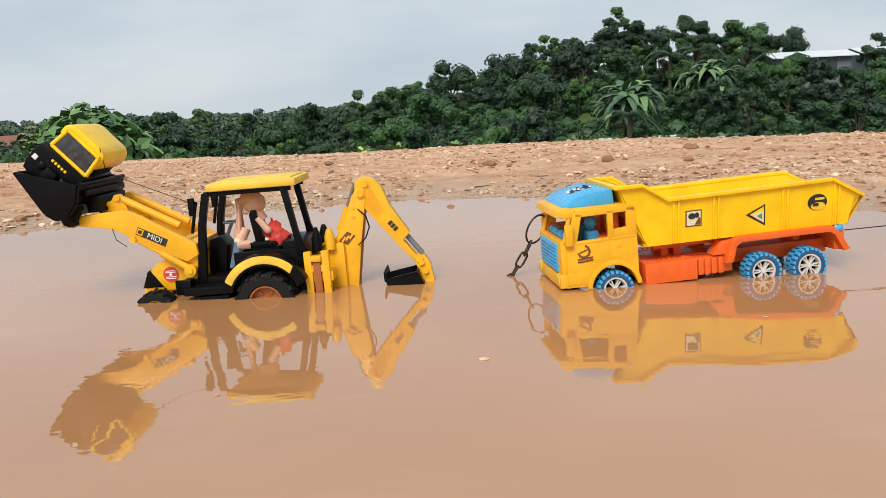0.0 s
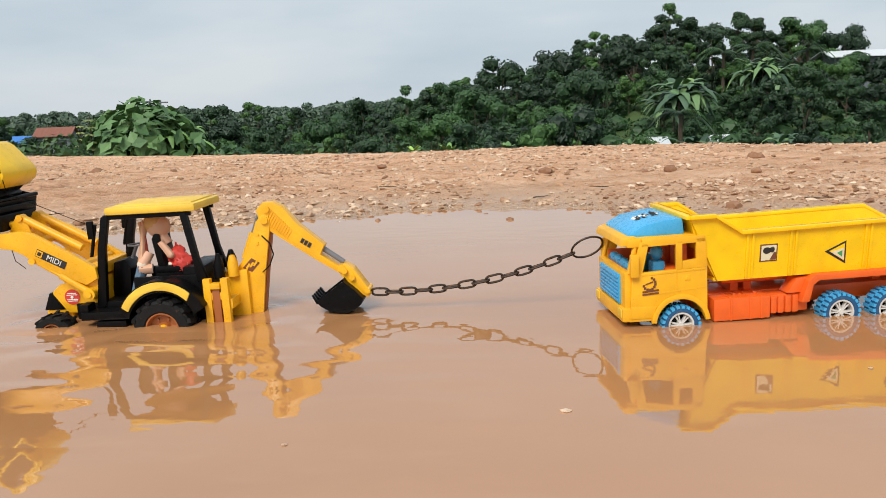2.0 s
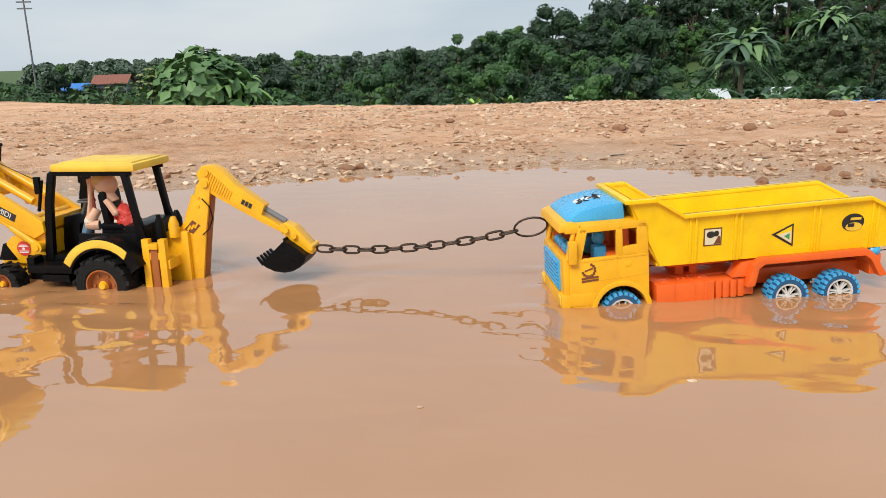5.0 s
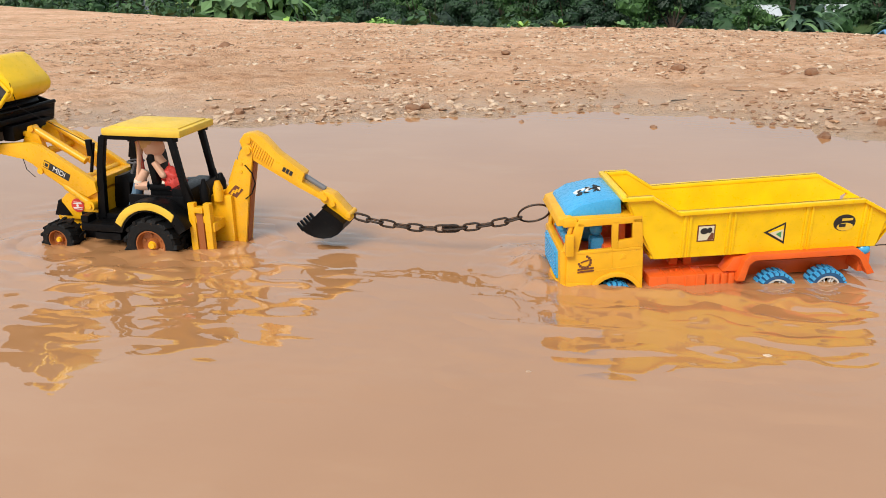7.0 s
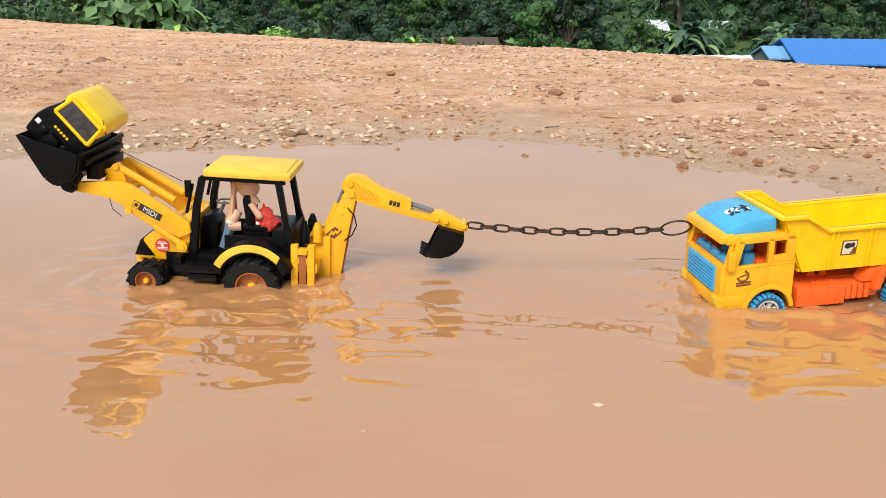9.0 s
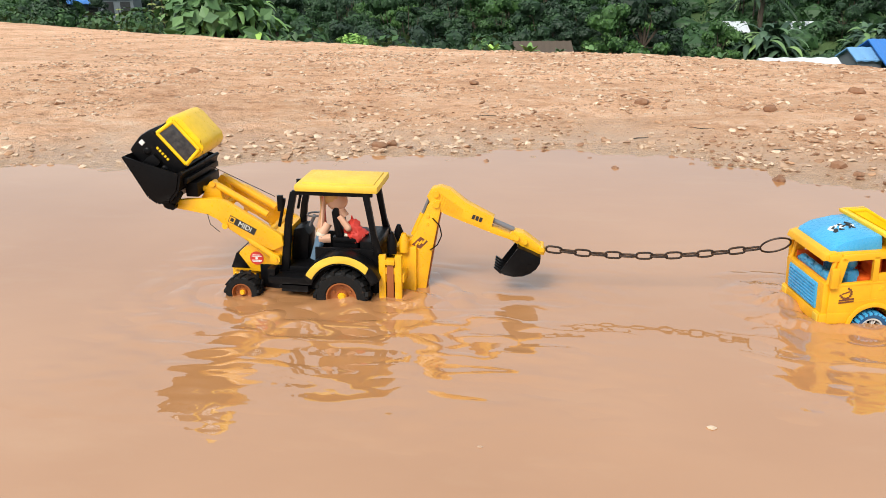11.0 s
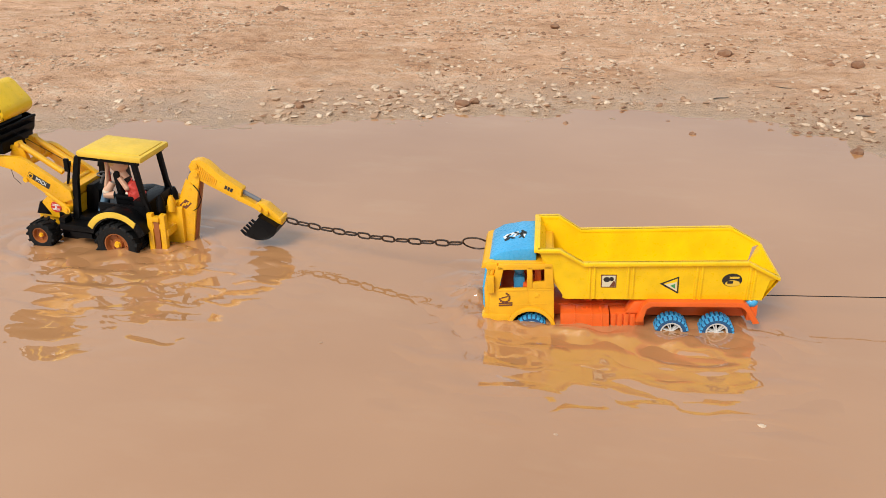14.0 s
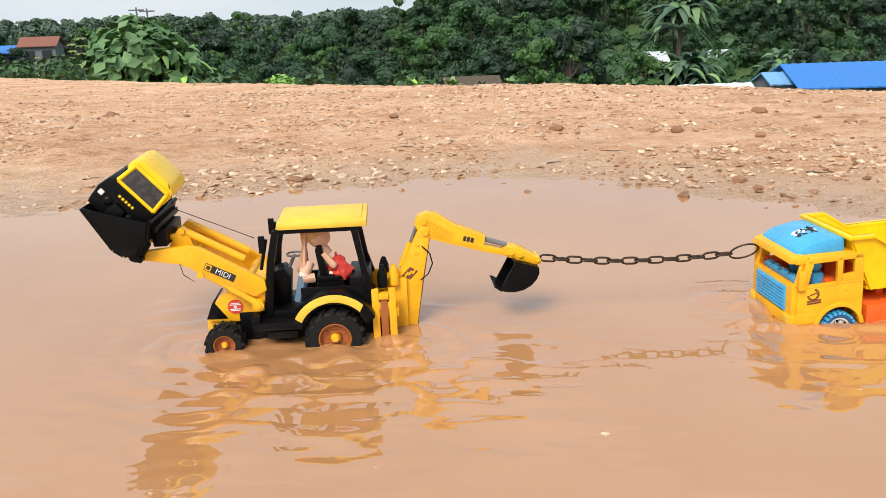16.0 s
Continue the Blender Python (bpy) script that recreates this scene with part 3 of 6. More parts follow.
def tree_kind(seed, tall, wide, leaf, material, name="tree", clumps=23, each=116, low=0.16):
    """A tapered trunk with limbs, and a crown of leaf clumps with gaps."""
    rng = random.Random(seed)
    verts, faces, limbs = [], [], []
    for k in range(clumps):
        a, r = rng.uniform(0, 6.28), wide * rng.random() ** 0.55
        z = tall * rng.uniform(low, 0.93)
        r *= 1.0 - 0.6 * max(0, (z / tall - 0.6) / 0.4)
        c = (r * math.cos(a), r * math.sin(a), z)
        s = wide * rng.uniform(0.20, 0.42)
        leaves_into(verts, faces, c, (s, s, s * rng.uniform(0.6, 0.85)), each, leaf, rng)
        limbs.append((c, s))
    top = thing(name, "dense green broadleaf tree on the hillside", "tree", "trees on the hillside")
    bm = bmesh.new()
    rod(bm, (0, 0, -1.2), (0, 0, tall * 0.55), wide * 0.06, 8, wide * 0.035)
    for c, s in limbs[:9]:
        rod(bm, (0, 0, tall * 0.3), c, wide * 0.025, 5, wide * 0.01, False)
    part("trunk", bm, BARK, top)
    me = bpy.data.meshes.new("crown")
    me.from_pydata(verts, [], faces)
    me.materials.append(material)
    crown = new("crown", me)
    crown.parent = top
    return top


def frond_into(verts, faces, base, direction, length, width, rise, fall, n=7):
    side = Vector((-direction.y, direction.x, 0))
    prev = None
    for k in range(n + 1):
        u = k / n
        p = base + direction * length * u * (1 - 0.15 * u) + Vector((0, 0, rise * u - fall * u * u))
        w = width * math.sin(math.pi * min(1, 0.12 + 0.88 * u)) + 0.01
        i = len(verts)
        verts += [p - side * w - Vector((0, 0, 0.35 * w)), p, p + side * w - Vector((0, 0, 0.35 * w))]
        if prev is not None:
            faces += [(prev, i, i + 1, prev + 1), (prev + 1, i + 1, i + 2, prev + 2)]
        prev = i


def palm_kind(seed, tall):
    rng = random.Random(seed)
    top = thing("palm_tree", "dark green palm with long drooping fronds among the trees", "palm", "palms on the hillside")
    bm = bmesh.new()
    rod(bm, (0, 0, -1), (0, 0, tall), 0.16, 8, 0.11)
    part("trunk", bm, BARK, top)
    for k in range(15):
        verts, faces = [], []
        a = k * 2.4 + rng.uniform(-0.3, 0.3)
        d = Vector((math.cos(a), math.sin(a), 0))
        lift = rng.uniform(0.4, 1.7)
        spine = []
        # leaflets on both sides of a bent rib
        for j in range(16):
            u = (j + 1) / 16
            p = Vector((0, 0, tall)) + d * 1.9 * u + Vector((0, 0, lift * u - 1.7 * u * u))
            s = Vector((-d.y, d.x, 0))
            for sgn in (-1, 1):
                i = len(verts)
                q = p + s * sgn * 0.55 * math.sin(math.pi * (0.15 + 0.8 * u)) + d * 0.2 - Vector((0, 0, 0.22))
                verts += [p - d * 0.05, p + d * 0.05, q]
                faces.append((i, i + 1, i + 2))
        me = bpy.data.meshes.new("frond")
        me.from_pydata(verts, [], faces)
        me.materials.append(LEAF)
        ob = new("frond", me)
        ob.parent = top
    return top


def banana_kind(seed, name, label, stems, spread, reach, width, tall, material):
    """Stems that each carry a whorl of broad arching leaves."""
    rng = random.Random(seed)
    top = thing(name, label, "bush", "bushes behind the bank")
    for s in range(stems):
        a, r = s * 2.4, spread * math.sqrt((s + 0.5) / stems)
        bx, by = r * math.cos(a), 0.6 * r * math.sin(a)
        h = tall * (1 - 0.65 * (r / spread) ** 2) * rng.uniform(0.8, 1.1)
        for k in range(13):
            verts, faces = [], []
            a = k * 0.49 + rng.uniform(-0.3, 0.3)
            n = rng.uniform(0.7, 1.15)
            frond_into(verts, faces, Vector((bx, by, h)), Vector((math.cos(a), math.sin(a), 0)), reach * n, width * rng.uniform(0.8, 1.2), reach * rng.uniform(0.1, 1.0), reach * rng.uniform(0.5, 1.1))
            me = bpy.data.meshes.new("leaf")
            me.from_pydata(verts, [], faces)
            me.materials.append(material)
            me.shade_smooth()
            ob = new("leaf", me)
            ob.parent = top
        bm = bmesh.new()
        rod(bm, (bx, by, -1.5), (bx, by, h), 0.03, 6)
        part("stem", bm, BARK, top)
    return top


def stalk_kind(seed):
    """A slender upright shrub with tiers of small leaves."""
    rng = random.Random(seed)
    top = thing("slender_shrub", "slender yellow-green shrub with tiers of small leaves", "shrub", "bushes behind the bank")
    bm = bmesh.new()
    rod(bm, (0, 0, -1), (0, 0, 1.15), 0.02, 6, 0.008)
    part("stem", bm, BARK, top)
    verts, faces = [], []
    for k in range(9):
        z, r = 0.05 + 0.13 * k, 0.24 - 0.016 * k
        for j in range(7):
            a = j * 0.9 + k * 0.5
            frond_into(verts, faces, Vector((0, 0, z)), Vector((math.cos(a), math.sin(a), 0)), r * rng.uniform(0.8, 1.3), 0.03, 0.05, 0.08, 3)
    me = bpy.data.meshes.new("foliage")
    me.from_pydata(verts, [], faces)
    me.materials.append(STALKLEAF)
    ob = new("foliage", me)
    ob.parent = top
    return top


def plant_all():
    rng = random.Random(11)
    kinds = [tree_kind(1, 4.4, 1.5, 0.15, LEAF), tree_kind(2, 4.0, 1.9, 0.17, LEAF), tree_kind(3, 5.4, 1.25, 0.145, LEAF), tree_kind(4, 3.6, 1.6, 0.15, LEAF), tree_kind(5, 4.6, 1.75, 0.165, LEAF)]
    slim = tree_kind(9, 6.0, 1.5, 0.16, LEAF, clumps=13, low=0.5)
    used = set()

    def put(ob, x, y, s, z=None):
        m = pose(x, y, height(x, y) if z is None else z, 0, 0, rng.uniform(0, 360))
        if ob.name in used:
            c = copy_thing(ob, m)
        else:
            used.add(ob.name)
            ob.matrix_basis = m
            c = ob
        c.scale = (s, s, s * rng.uniform(0.9, 1.15))
        return c

    rows = [(18, 22, 1.3, 0.42), (21, 27, 1.4, 0.6), (26, 33, 1.5, 0.72), (32, 38, 1.6, 0.78), (38, 44, 1.5, 0.72), (44, 50, 1.5, 0.74), (50, 56, 1.4, 0.78), (56, 63, 1.35, 0.82), (63, 70, 1.6, 0.9)]
    for y0, y1, gap, s in rows:
        x = -0.64 * y1
        while x < 0.64 * y1:
            y = rng.uniform(y0, y1)
            px, sc = x + rng.uniform(-0.5, 0.5), s * rng.uniform(0.7, 1.2)
            x += gap * rng.uniform(0.75, 1.3)
            u = px / y
            # the yards of the houses and their outlook stay free
            if (0.27 < u < 0.7 and y < 36) or (0.13 < u < 0.22 and 23 < y < 45) or (0.22 < u < 0.30 and y < 45) or (-0.66 < u < -0.5 and 45 < y < 62):
                continue
            if 0.33 < u < 0.58 and 36 < y < 62:
                sc *= 0.5 if y > 58 else 0.95
            if u < -0.16 and y < 28:
                sc *= 0.5
            put(rng.choice(kinds), px, y, sc)
    for x, y, s in [(6.0, 61, 0.68), (8.0, 61, 0.62), (11.6, 61, 0.75), (17.0, 61, 0.78), (18.4, 61, 0.74), (21.0, 61, 0.68), (34, 69, 0.7)]:
        put(slim, x, y, s)
    for x, y, s in [(6.2, 36, 0.5), (9.4, 41, 0.45), (12.6, 41, 0.4), (13.6, 37, 0.5), (5.4, 30, 0.45)]:
        put(kinds[1], x, y, s)
    verts, faces = [], []
    for _ in range(170):
        y = rng.uniform(110, 210)
        x = rng.uniform(-0.7, 0.05) * y
        s, z = rng.uniform(0.7, 1.05), height(x, y)
        for k in range(9):
            a, r = rng.uniform(0, 6.28), 2.6 * s * rng.random() ** 0.6
            c = rng.uniform(0.8, 1.5) * s
            leaves_into(verts, faces, (x + r * math.cos(a), y + r * math.sin(a), z + s * rng.uniform(0.8, 4.6)), (c, c, c * 0.7), 60, 0.6, rng)
    me = bpy.data.meshes.new("far_woods")
    me.from_pydata(verts, [], faces)
    me.materials.append(HAZELEAF)
    tagged(new("far_woods", me), "woods on the far horizon, grey-green haze coloured into the leaves", "woods", kind="stuff")
    palm = palm_kind(3, 3.6)
    for k, (x, y, s) in enumerate([(15.5, 52, 0.9), (19.5, 54, 0.8), (13.2, 50, 0.8), (-5.2, 24, 0.55), (-4.0, 24.5, 0.5), (8.2, 38, 0.75)]):
        put(palm, x, y, s)
    bush = banana_kind(5, "broadleaf_bush", "bright green bush of broad arching leaves behind the bank", 34, 1.0, 0.31, 0.024, 1.0, BUSHLEAF)
    verts, faces = [], []
    for k in range(16):
        a, r = k * 2.4, 0.85 * math.sqrt((k + 0.5) / 16)
        leaves_into(verts, faces, (r * math.cos(a), 0.15 + 0.5 * r * math.sin(a), 0.62 - 0.35 * r * r), (0.34, 0.3, 0.5), 90, 0.15, rng, 0.3)
    me = bpy.data.meshes.new("inner_leaves")
    me.from_pydata(verts, [], faces)
    me.materials.append(BUSHLEAF)
    new("inner_leaves", me).parent = bush
    for x, y, s, z in [(-5.9, 13.4, 1.42, -1.1), (-8.4, 15.0, 0.65, -1.0), (-3.9, 14.5, 0.45, -0.95), (-1.6, 14.5, 0.35, -0.9)]:
        put(bush, x, y, s, z)
    for x, y, s in [(-0.33, 6.15, 0.10), (-0.62, 6.3, 0.08), (0.12, 5.9, 0.07), (-1.6, 6.8, 0.08), (-0.1, 6.0, 0.06), (0.9, 5.1, 0.06)]:
        verts, faces = [], []
        for k in range(9):
            a = k * 0.7
            frond_into(verts, faces, Vector((0, 0, 0)), Vector((math.cos(a), math.sin(a), 0)), s * rng.uniform(0.5, 1), s * 0.12, s * rng.uniform(0.5, 1.2), s * 0.4, 4)
        me = bpy.data.meshes.new("weed")
        me.from_pydata(verts, [], faces)
        me.materials.append(BUSHLEAF)
        ob = new("weed", me)
        ob.location = (x, y, height(x, y) - 0.004)
        tagged(ob, "small green weed growing on the brow of the bank", "weed", "weeds on the bank")
    grove = banana_kind(8, "banana_plant", "dark green clump of tall broad-leaved banana plants", 7, 1.2, 1.5, 0.16, 1.7, GROVELEAF)
    for x, y, s, z in [(8.4, 37, 0.9, None), (13.2, 39, 0.75, None), (7.0, 38, 0.6, None), (9.5, 44, 1.25, -0.9), (14.2, 46, 0.9, 0.3)]:
        put(grove, x, y, s, z)
    # the wood goes on beyond the utility pole
    for k in range(26):
        y = rng.uniform(40, 66)
        put(rng.choice(kinds), -rng.uniform(0.64, 0.78) * y, y, rng.uniform(0.55, 0.85))
    stalk = stalk_kind(2)
    for x, y, s in [(-7.0, 13.3, 1.05), (-7.35, 13.6, 0.75), (-8.0, 13.6, 0.6)]:
        put(stalk, x, y, s, -0.75)


plant_all()


def undergrowth():
    """Shrubs that cover the hillside between the trees."""
    rng = random.Random(77)
    verts, faces = [], []
    for _ in range(1500):
        y = rng.uniform(24, 60)
        x = rng.uniform(-0.6, 0.62) * y
        if 0.27 < x / y < 0.7 and 27.5 < y < 34:
            continue
        s = rng.uniform(0.35, 0.8) * (0.6 if y < 30 else 1)
        leaves_into(verts, faces, (x, y, height(x, y) + s * 0.4), (s * 1.2, s, s * 0.8), 70, 0.17, rng)
    me = bpy.data.meshes.new("undergrowth")
    me.from_pydata(verts, [], faces)
    me.materials.append(LEAF)
    tagged(new("undergrowth", me), "dense green shrubs covering the hillside between trees", "shrubs", kind="stuff")


undergrowth()


def hedge():
    """Low scrub just past the brow of the bank."""
    rng = random.Random(31)
    verts, faces = [], []
    for _ in range(420):
        x = rng.uniform(-16, -0.3)
        y = brow(x) + rng.uniform(1.2, 7.5)
        z = height(x, y)
        s = rng.uniform(0.12, 0.34)
        if -7.2 < x * 13.4 / y < -4.9 and y < 13.4:
            continue
        leaves_into(verts, faces, (x, y, z + s * 0.6), (s, s, s * 0.8), 90, 0.07, rng, 0.3)
    me = bpy.data.meshes.new("scrub")
    me.from_pydata(verts, [], faces)
    me.materials.append(LEAF)
    tagged(new("scrub", me), "low green scrub along the brow of the bank", "scrub", kind="stuff")


hedge()


def house(name, label, x, y, z, turn, w, d, wall, rise, roof_mat, over=0.4):
    """A small house with a pitched sheet roof, its eaves at z + wall."""
    top = thing(name, label, "house", "houses in the valley")
    bm = bmesh.new()
    box(bm, -w / 2, w / 2, -d / 2, d / 2, -3, wall, 0)
    part("wall", bm, WALLPAINT, top)
    for sgn in (-1, 1):
        # one ribbed sheet for each slope
        bm = bmesh.new()
        n = max(4, int((w + 2 * over) / 0.16))
        rows = []
        for k in range(n + 1):
            x0 = -w / 2 - over + (w + 2 * over) * k / n
            lift = 0.018 if k % 2 else 0.0
            low, high = (x0, sgn * (d / 2 + over), wall - 0.05 + lift), (x0, 0, wall + rise + lift)
            rows.append([bm.verts.new(p) for p in (low, high, (high[0], high[1], high[2] - 0.05), (low[0], low[1], low[2] - 0.05))])
        for p, q in zip(rows, rows[1:]):
            for c in range(4):
                bm.faces.new((p[c], p[(c + 1) % 4], q[(c + 1) % 4], q[c]))
        bm.faces.new(rows[0])
        bm.faces.new(rows[-1][::-1])
        part("roof_slope", bm, roof_mat, top, smooth=False)
    for sgn in (-1, 1):
        bm = bmesh.new()
        prism(bm, [(-d / 2 + 0.02, wall - 0.02), (d / 2 - 0.02, wall - 0.02), (0, wall + rise - 0.06)], sgn * (w / 2 - 0.08), sgn * (w / 2 - 0.02), 0)
        bmesh.ops.rotate(bm, matrix=Matrix.Rotation(radians(-90), 3, "Z"), verts=bm.verts)
        part("gable", bm, WALLPAINT, top)
    for k in range(max(2, int(w / 2.2))):
        bm = bmesh.new()
        cx = -w / 2 + (k + 0.5) * w / max(2, int(w / 2.2))
        box(bm, cx - 0.35, cx + 0.35, -d / 2 - 0.03, -d / 2 + 0.05, wall - 1.3, wall - 0.35, 0)
        part("window", bm, SMOKED, top)
    top.matrix_basis = pose(x, y, z, 0, 0, turn)


house("house", "long low house with a blue painted sheet roof", 14.1, 30, -2.9, 3, 7.4, 2.8, 0.6, 0.65, TIN_BLUE)
house("house", "low shed with a faded pale blue roof beside a long house", 9.75, 29.5, -2.95, 8, 0.8, 1.4, 0.75, 0.3, TIN_PALE, 0.1)
house("house", "small shed with a pale sheet roof between trees", 7.75, 42, -3.05, 8, 1.0, 1.5, 0.9, 0.42, TIN_WHITE, 0.15)
house("house", "small shed with a pale sheet roof between trees", 10.9, 42, -3.05, -8, 1.0, 1.5, 0.9, 0.42, TIN_WHITE, 0.15)
house("house", "little hut with a pale pitched roof below the bank", 4.30, 16.4, -1.98, 8, 1.1, 1.3, 0.6, 0.34, TIN_WHITE, 0.2)
house("house", "hilltop house with a long pale sheet roof", 26.4, 62, 1.75, 3, 5.6, 3, 0.9, 0.45, TIN_WHITE)
house("house", "hilltop house with a pale sheet roof behind bushes", 34.5, 66, 2.0, 3, 5.0, 3, 0.9, 0.45, TIN_WHITE)
house("house", "distant house with a rusty red roof", -33.6, 58, -1.55, 12, 2.4, 2, 0.7, 0.6, TIN_RED, 0.2)
house("house", "distant house with a blue roof among trees", -38.5, 62, -2.3, 5, 2.8, 2.5, 0.9, 0.5, TIN_BLUE)
house("house", "small wooden hut with a rusty roof under trees", -1.2, 34, -3.4, 10, 1.6, 1.6, 0.8, 0.5, BARK)


def pole(x, y, z, h, arms):
    top = thing("utility_pole", "thin grey utility pole with crossarms above the trees", "pole", "utility poles")
    bm = bmesh.new()
    rod(bm, (0, 0, 0), (0, 0, h), 0.09, 8, 0.06)
    part("post", bm, GREY, top)
    for k in range(arms):
        bm = bmesh.new()
        box(bm, -0.55, 0.55, -0.05, 0.05, h - 0.25 - 0.5 * k, h - 0.15 - 0.5 * k, 0)
        part("crossarm", bm, GREY, top)
    top.matrix_basis = pose(x, y, z, 0, 0, 20)


pole(-27.0, 60, -4, 5.6, 2)
pole(-26.2, 60, -4, 5.5, 1)
pole(-41.5, 60, -4, 9.7, 2)


# ---- wheels ----
def lug_wheel(name, parent, x, y, z, r, wide, lugs, tyre_mat, rim_mat, hub_mat, side, chevron=0.6):
    """A chunky toy wheel: rim with a dished hub, tyre with slanted lugs."""
    bm = bmesh.new()
    q = 0.55 * r
    lathe(bm, [(0.0005, -wide * 0.30), (q * 0.35, -wide * 0.34), (q * 0.42, -wide * 0.20), (q * 0.80, -wide * 0.22), (q * 0.92, -wide * 0.46), (q, -wide * 0.46), (q, wide * 0.42), (0.0005, wide * 0.42)], 28)
    for k in range(6):
        a = k * math.pi / 3
        rod(bm, (q * 0.62 * math.cos(a), -wide * 0.18, q * 0.62 * math.sin(a)), (q * 0.62 * math.cos(a), -wide * 0.27, q * 0.62 * math.sin(a)), q * 0.09, 8)
    wheel = part(name, bm, rim_mat, parent)
    wheel.matrix_basis = pose(x, y, z, 0, 0, 0 if side < 0 else 180)
    bm = bmesh.new()
    lathe(bm, [(q * 0.98, -wide * 0.44), (q * 1.08, -wide * 0.50), (r * 0.86, -wide * 0.50), (r * 0.93, -wide * 0.42), (r * 0.93, wide * 0.42), (r * 0.86, wide * 0.5), (q, wide * 0.46)], 40)
    part("tyre", bm, tyre_mat, wheel)
    bm = bmesh.new()
    box(bm, -r * 0.06, r * 0.055, -wide * 0.27, wide * 0.27, -r * 0.075, r * 0.075, 0)
    first = part("tread_lug", bm, tyre_mat, wheel, smooth=False)
    for k in range(lugs):
        for sgn in (-1, 1):
            a = 360 * (k + (0.5 if sgn > 0 else 0)) / lugs
            lug = first if k == 0 and sgn < 0 else new("tread_lug", first.data)
            lug.parent = wheel
            lug.matrix_basis = pose(0, 0, 0, 0, a, 0) @ pose(r * 0.945, sgn * wide * 0.25, 0, sgn * 28 * chevron, 0, 0)
    bm = bmesh.new()
    rod(bm, (0, -wide * 0.33, 0), (0, -wide * 0.44, 0), q * 0.28, 12, q * 0.2)
    part("hub", bm, hub_mat, wheel)
    return wheel


def spoke_wheel(name, parent, x, y, z, r, wide, side):
    """A toy lorry wheel: blue studded tyre on a silver spoked rim."""
    bm = bmesh.new()
    q = 0.66 * r
    lathe(bm, [(q * 0.82, -wide * 0.10), (q * 0.86, -wide * 0.48), (q, -wide * 0.48), (q, wide * 0.42), (0.0005, wide * 0.42), (0.0005, 0.0), (q * 0.82, -wide * 0.02)], 28)
    rod(bm, (0, -wide * 0.05, 0), (0, -wide * 0.46, 0), q * 0.26, 14, q * 0.2)
    wheel = part(name, bm, CHROME, parent)
    wheel.matrix_basis = pose(x, y, z, 0, 0, 0 if side < 0 else 180)
    bm = bmesh.new()
    lathe(bm, [(q * 0.98, -wide * 0.46), (q * 1.05, -wide * 0.52), (r * 0.92, -wide * 0.50), (r * 0.965, -wide * 0.40), (r * 0.965, wide * 0.42), (r * 0.9, wide * 0.5), (q, wide * 0.46)], 40)
    # carcass coloured darker than the lugs, as shade in the tread gaps
    part("tyre", bm, TREADSHADE, wheel)
    bm = bmesh.new()
    box(bm, q * 0.16, q * 0.9, -wide * 0.40, -wide * 0.18, -q * 0.05, q * 0.05, 0)
    first = part("spoke", bm, CHROME, wheel, smooth=False)
    for k in range(6):
        for off in (-9, 9):
            spoke = first if k == 0 and off < 0 else new("spoke", first.data)
            spoke.parent = wheel
            spoke.matrix_basis = pose(0, 0, 0, 0, 60 * k + off, 0)
    first = None
    for k in range(22):
        for y0, y1, half in ((-0.53, -0.10, 0), (-0.08, 0.5, 0.5)):
            if k == 0:
                bm = bmesh.new()
                box(bm, r * 0.86, r * 1.0, wide * y0, wide * y1, -r * 0.085, r * 0.085, 0)
                first = (first or []) + [part("tread_lug", bm, BLUE, wheel, smooth=False)]
                lug = first[-1]
            else:
                lug = new("tread_lug", first[1 if half else 0].data)
            lug.parent = wheel
            lug.matrix_basis = pose(0, 0, 0, 0, 360 * (k + half) / 22, 0)
    bm = bmesh.new()
    lathe(bm, [(0.0005, -wide * 0.03), (q * 0.80, -wide * 0.03)], 24)
    part("backing", bm, BLACK, wheel)
    return wheel


# ---- the toy digger ----
TOY = 0.964
LORRY_SIZE = 0.988
PIVOT = (0.334, 0.138)
STICK = 0.147


def arc(cx, cz, r, a0, a1, n=14):
    return [(cx + r * math.cos(radians(a0 + (a1 - a0) * k / n)), cz + r * math.sin(radians(a0 + (a1 - a0) * k / n))) for k in range(n + 1)]


def lean_back(bm):
    """Sets the standing boom's lean and height."""
    for v in bm.verts:
        v.co.x += 0.092 * max(0, v.co.z)
        v.co.z *= 0.90 if v.co.z > 0 else 1
    return bm


def shell(bm, line, y0, y1, t):
    """A bent sheet along a line of x and z, of thickness t."""
    for (a, b) in zip(line, line[1:]):
        dx, dz = b[0] - a[0], b[1] - a[1]
        n = math.hypot(dx, dz)
        ox, oz = -dz / n * t, dx / n * t
        prism(bm, [a, b, (b[0] + ox, b[1] + oz), (a[0] + ox, a[1] + oz)], y0, y1, 0)
    return bm


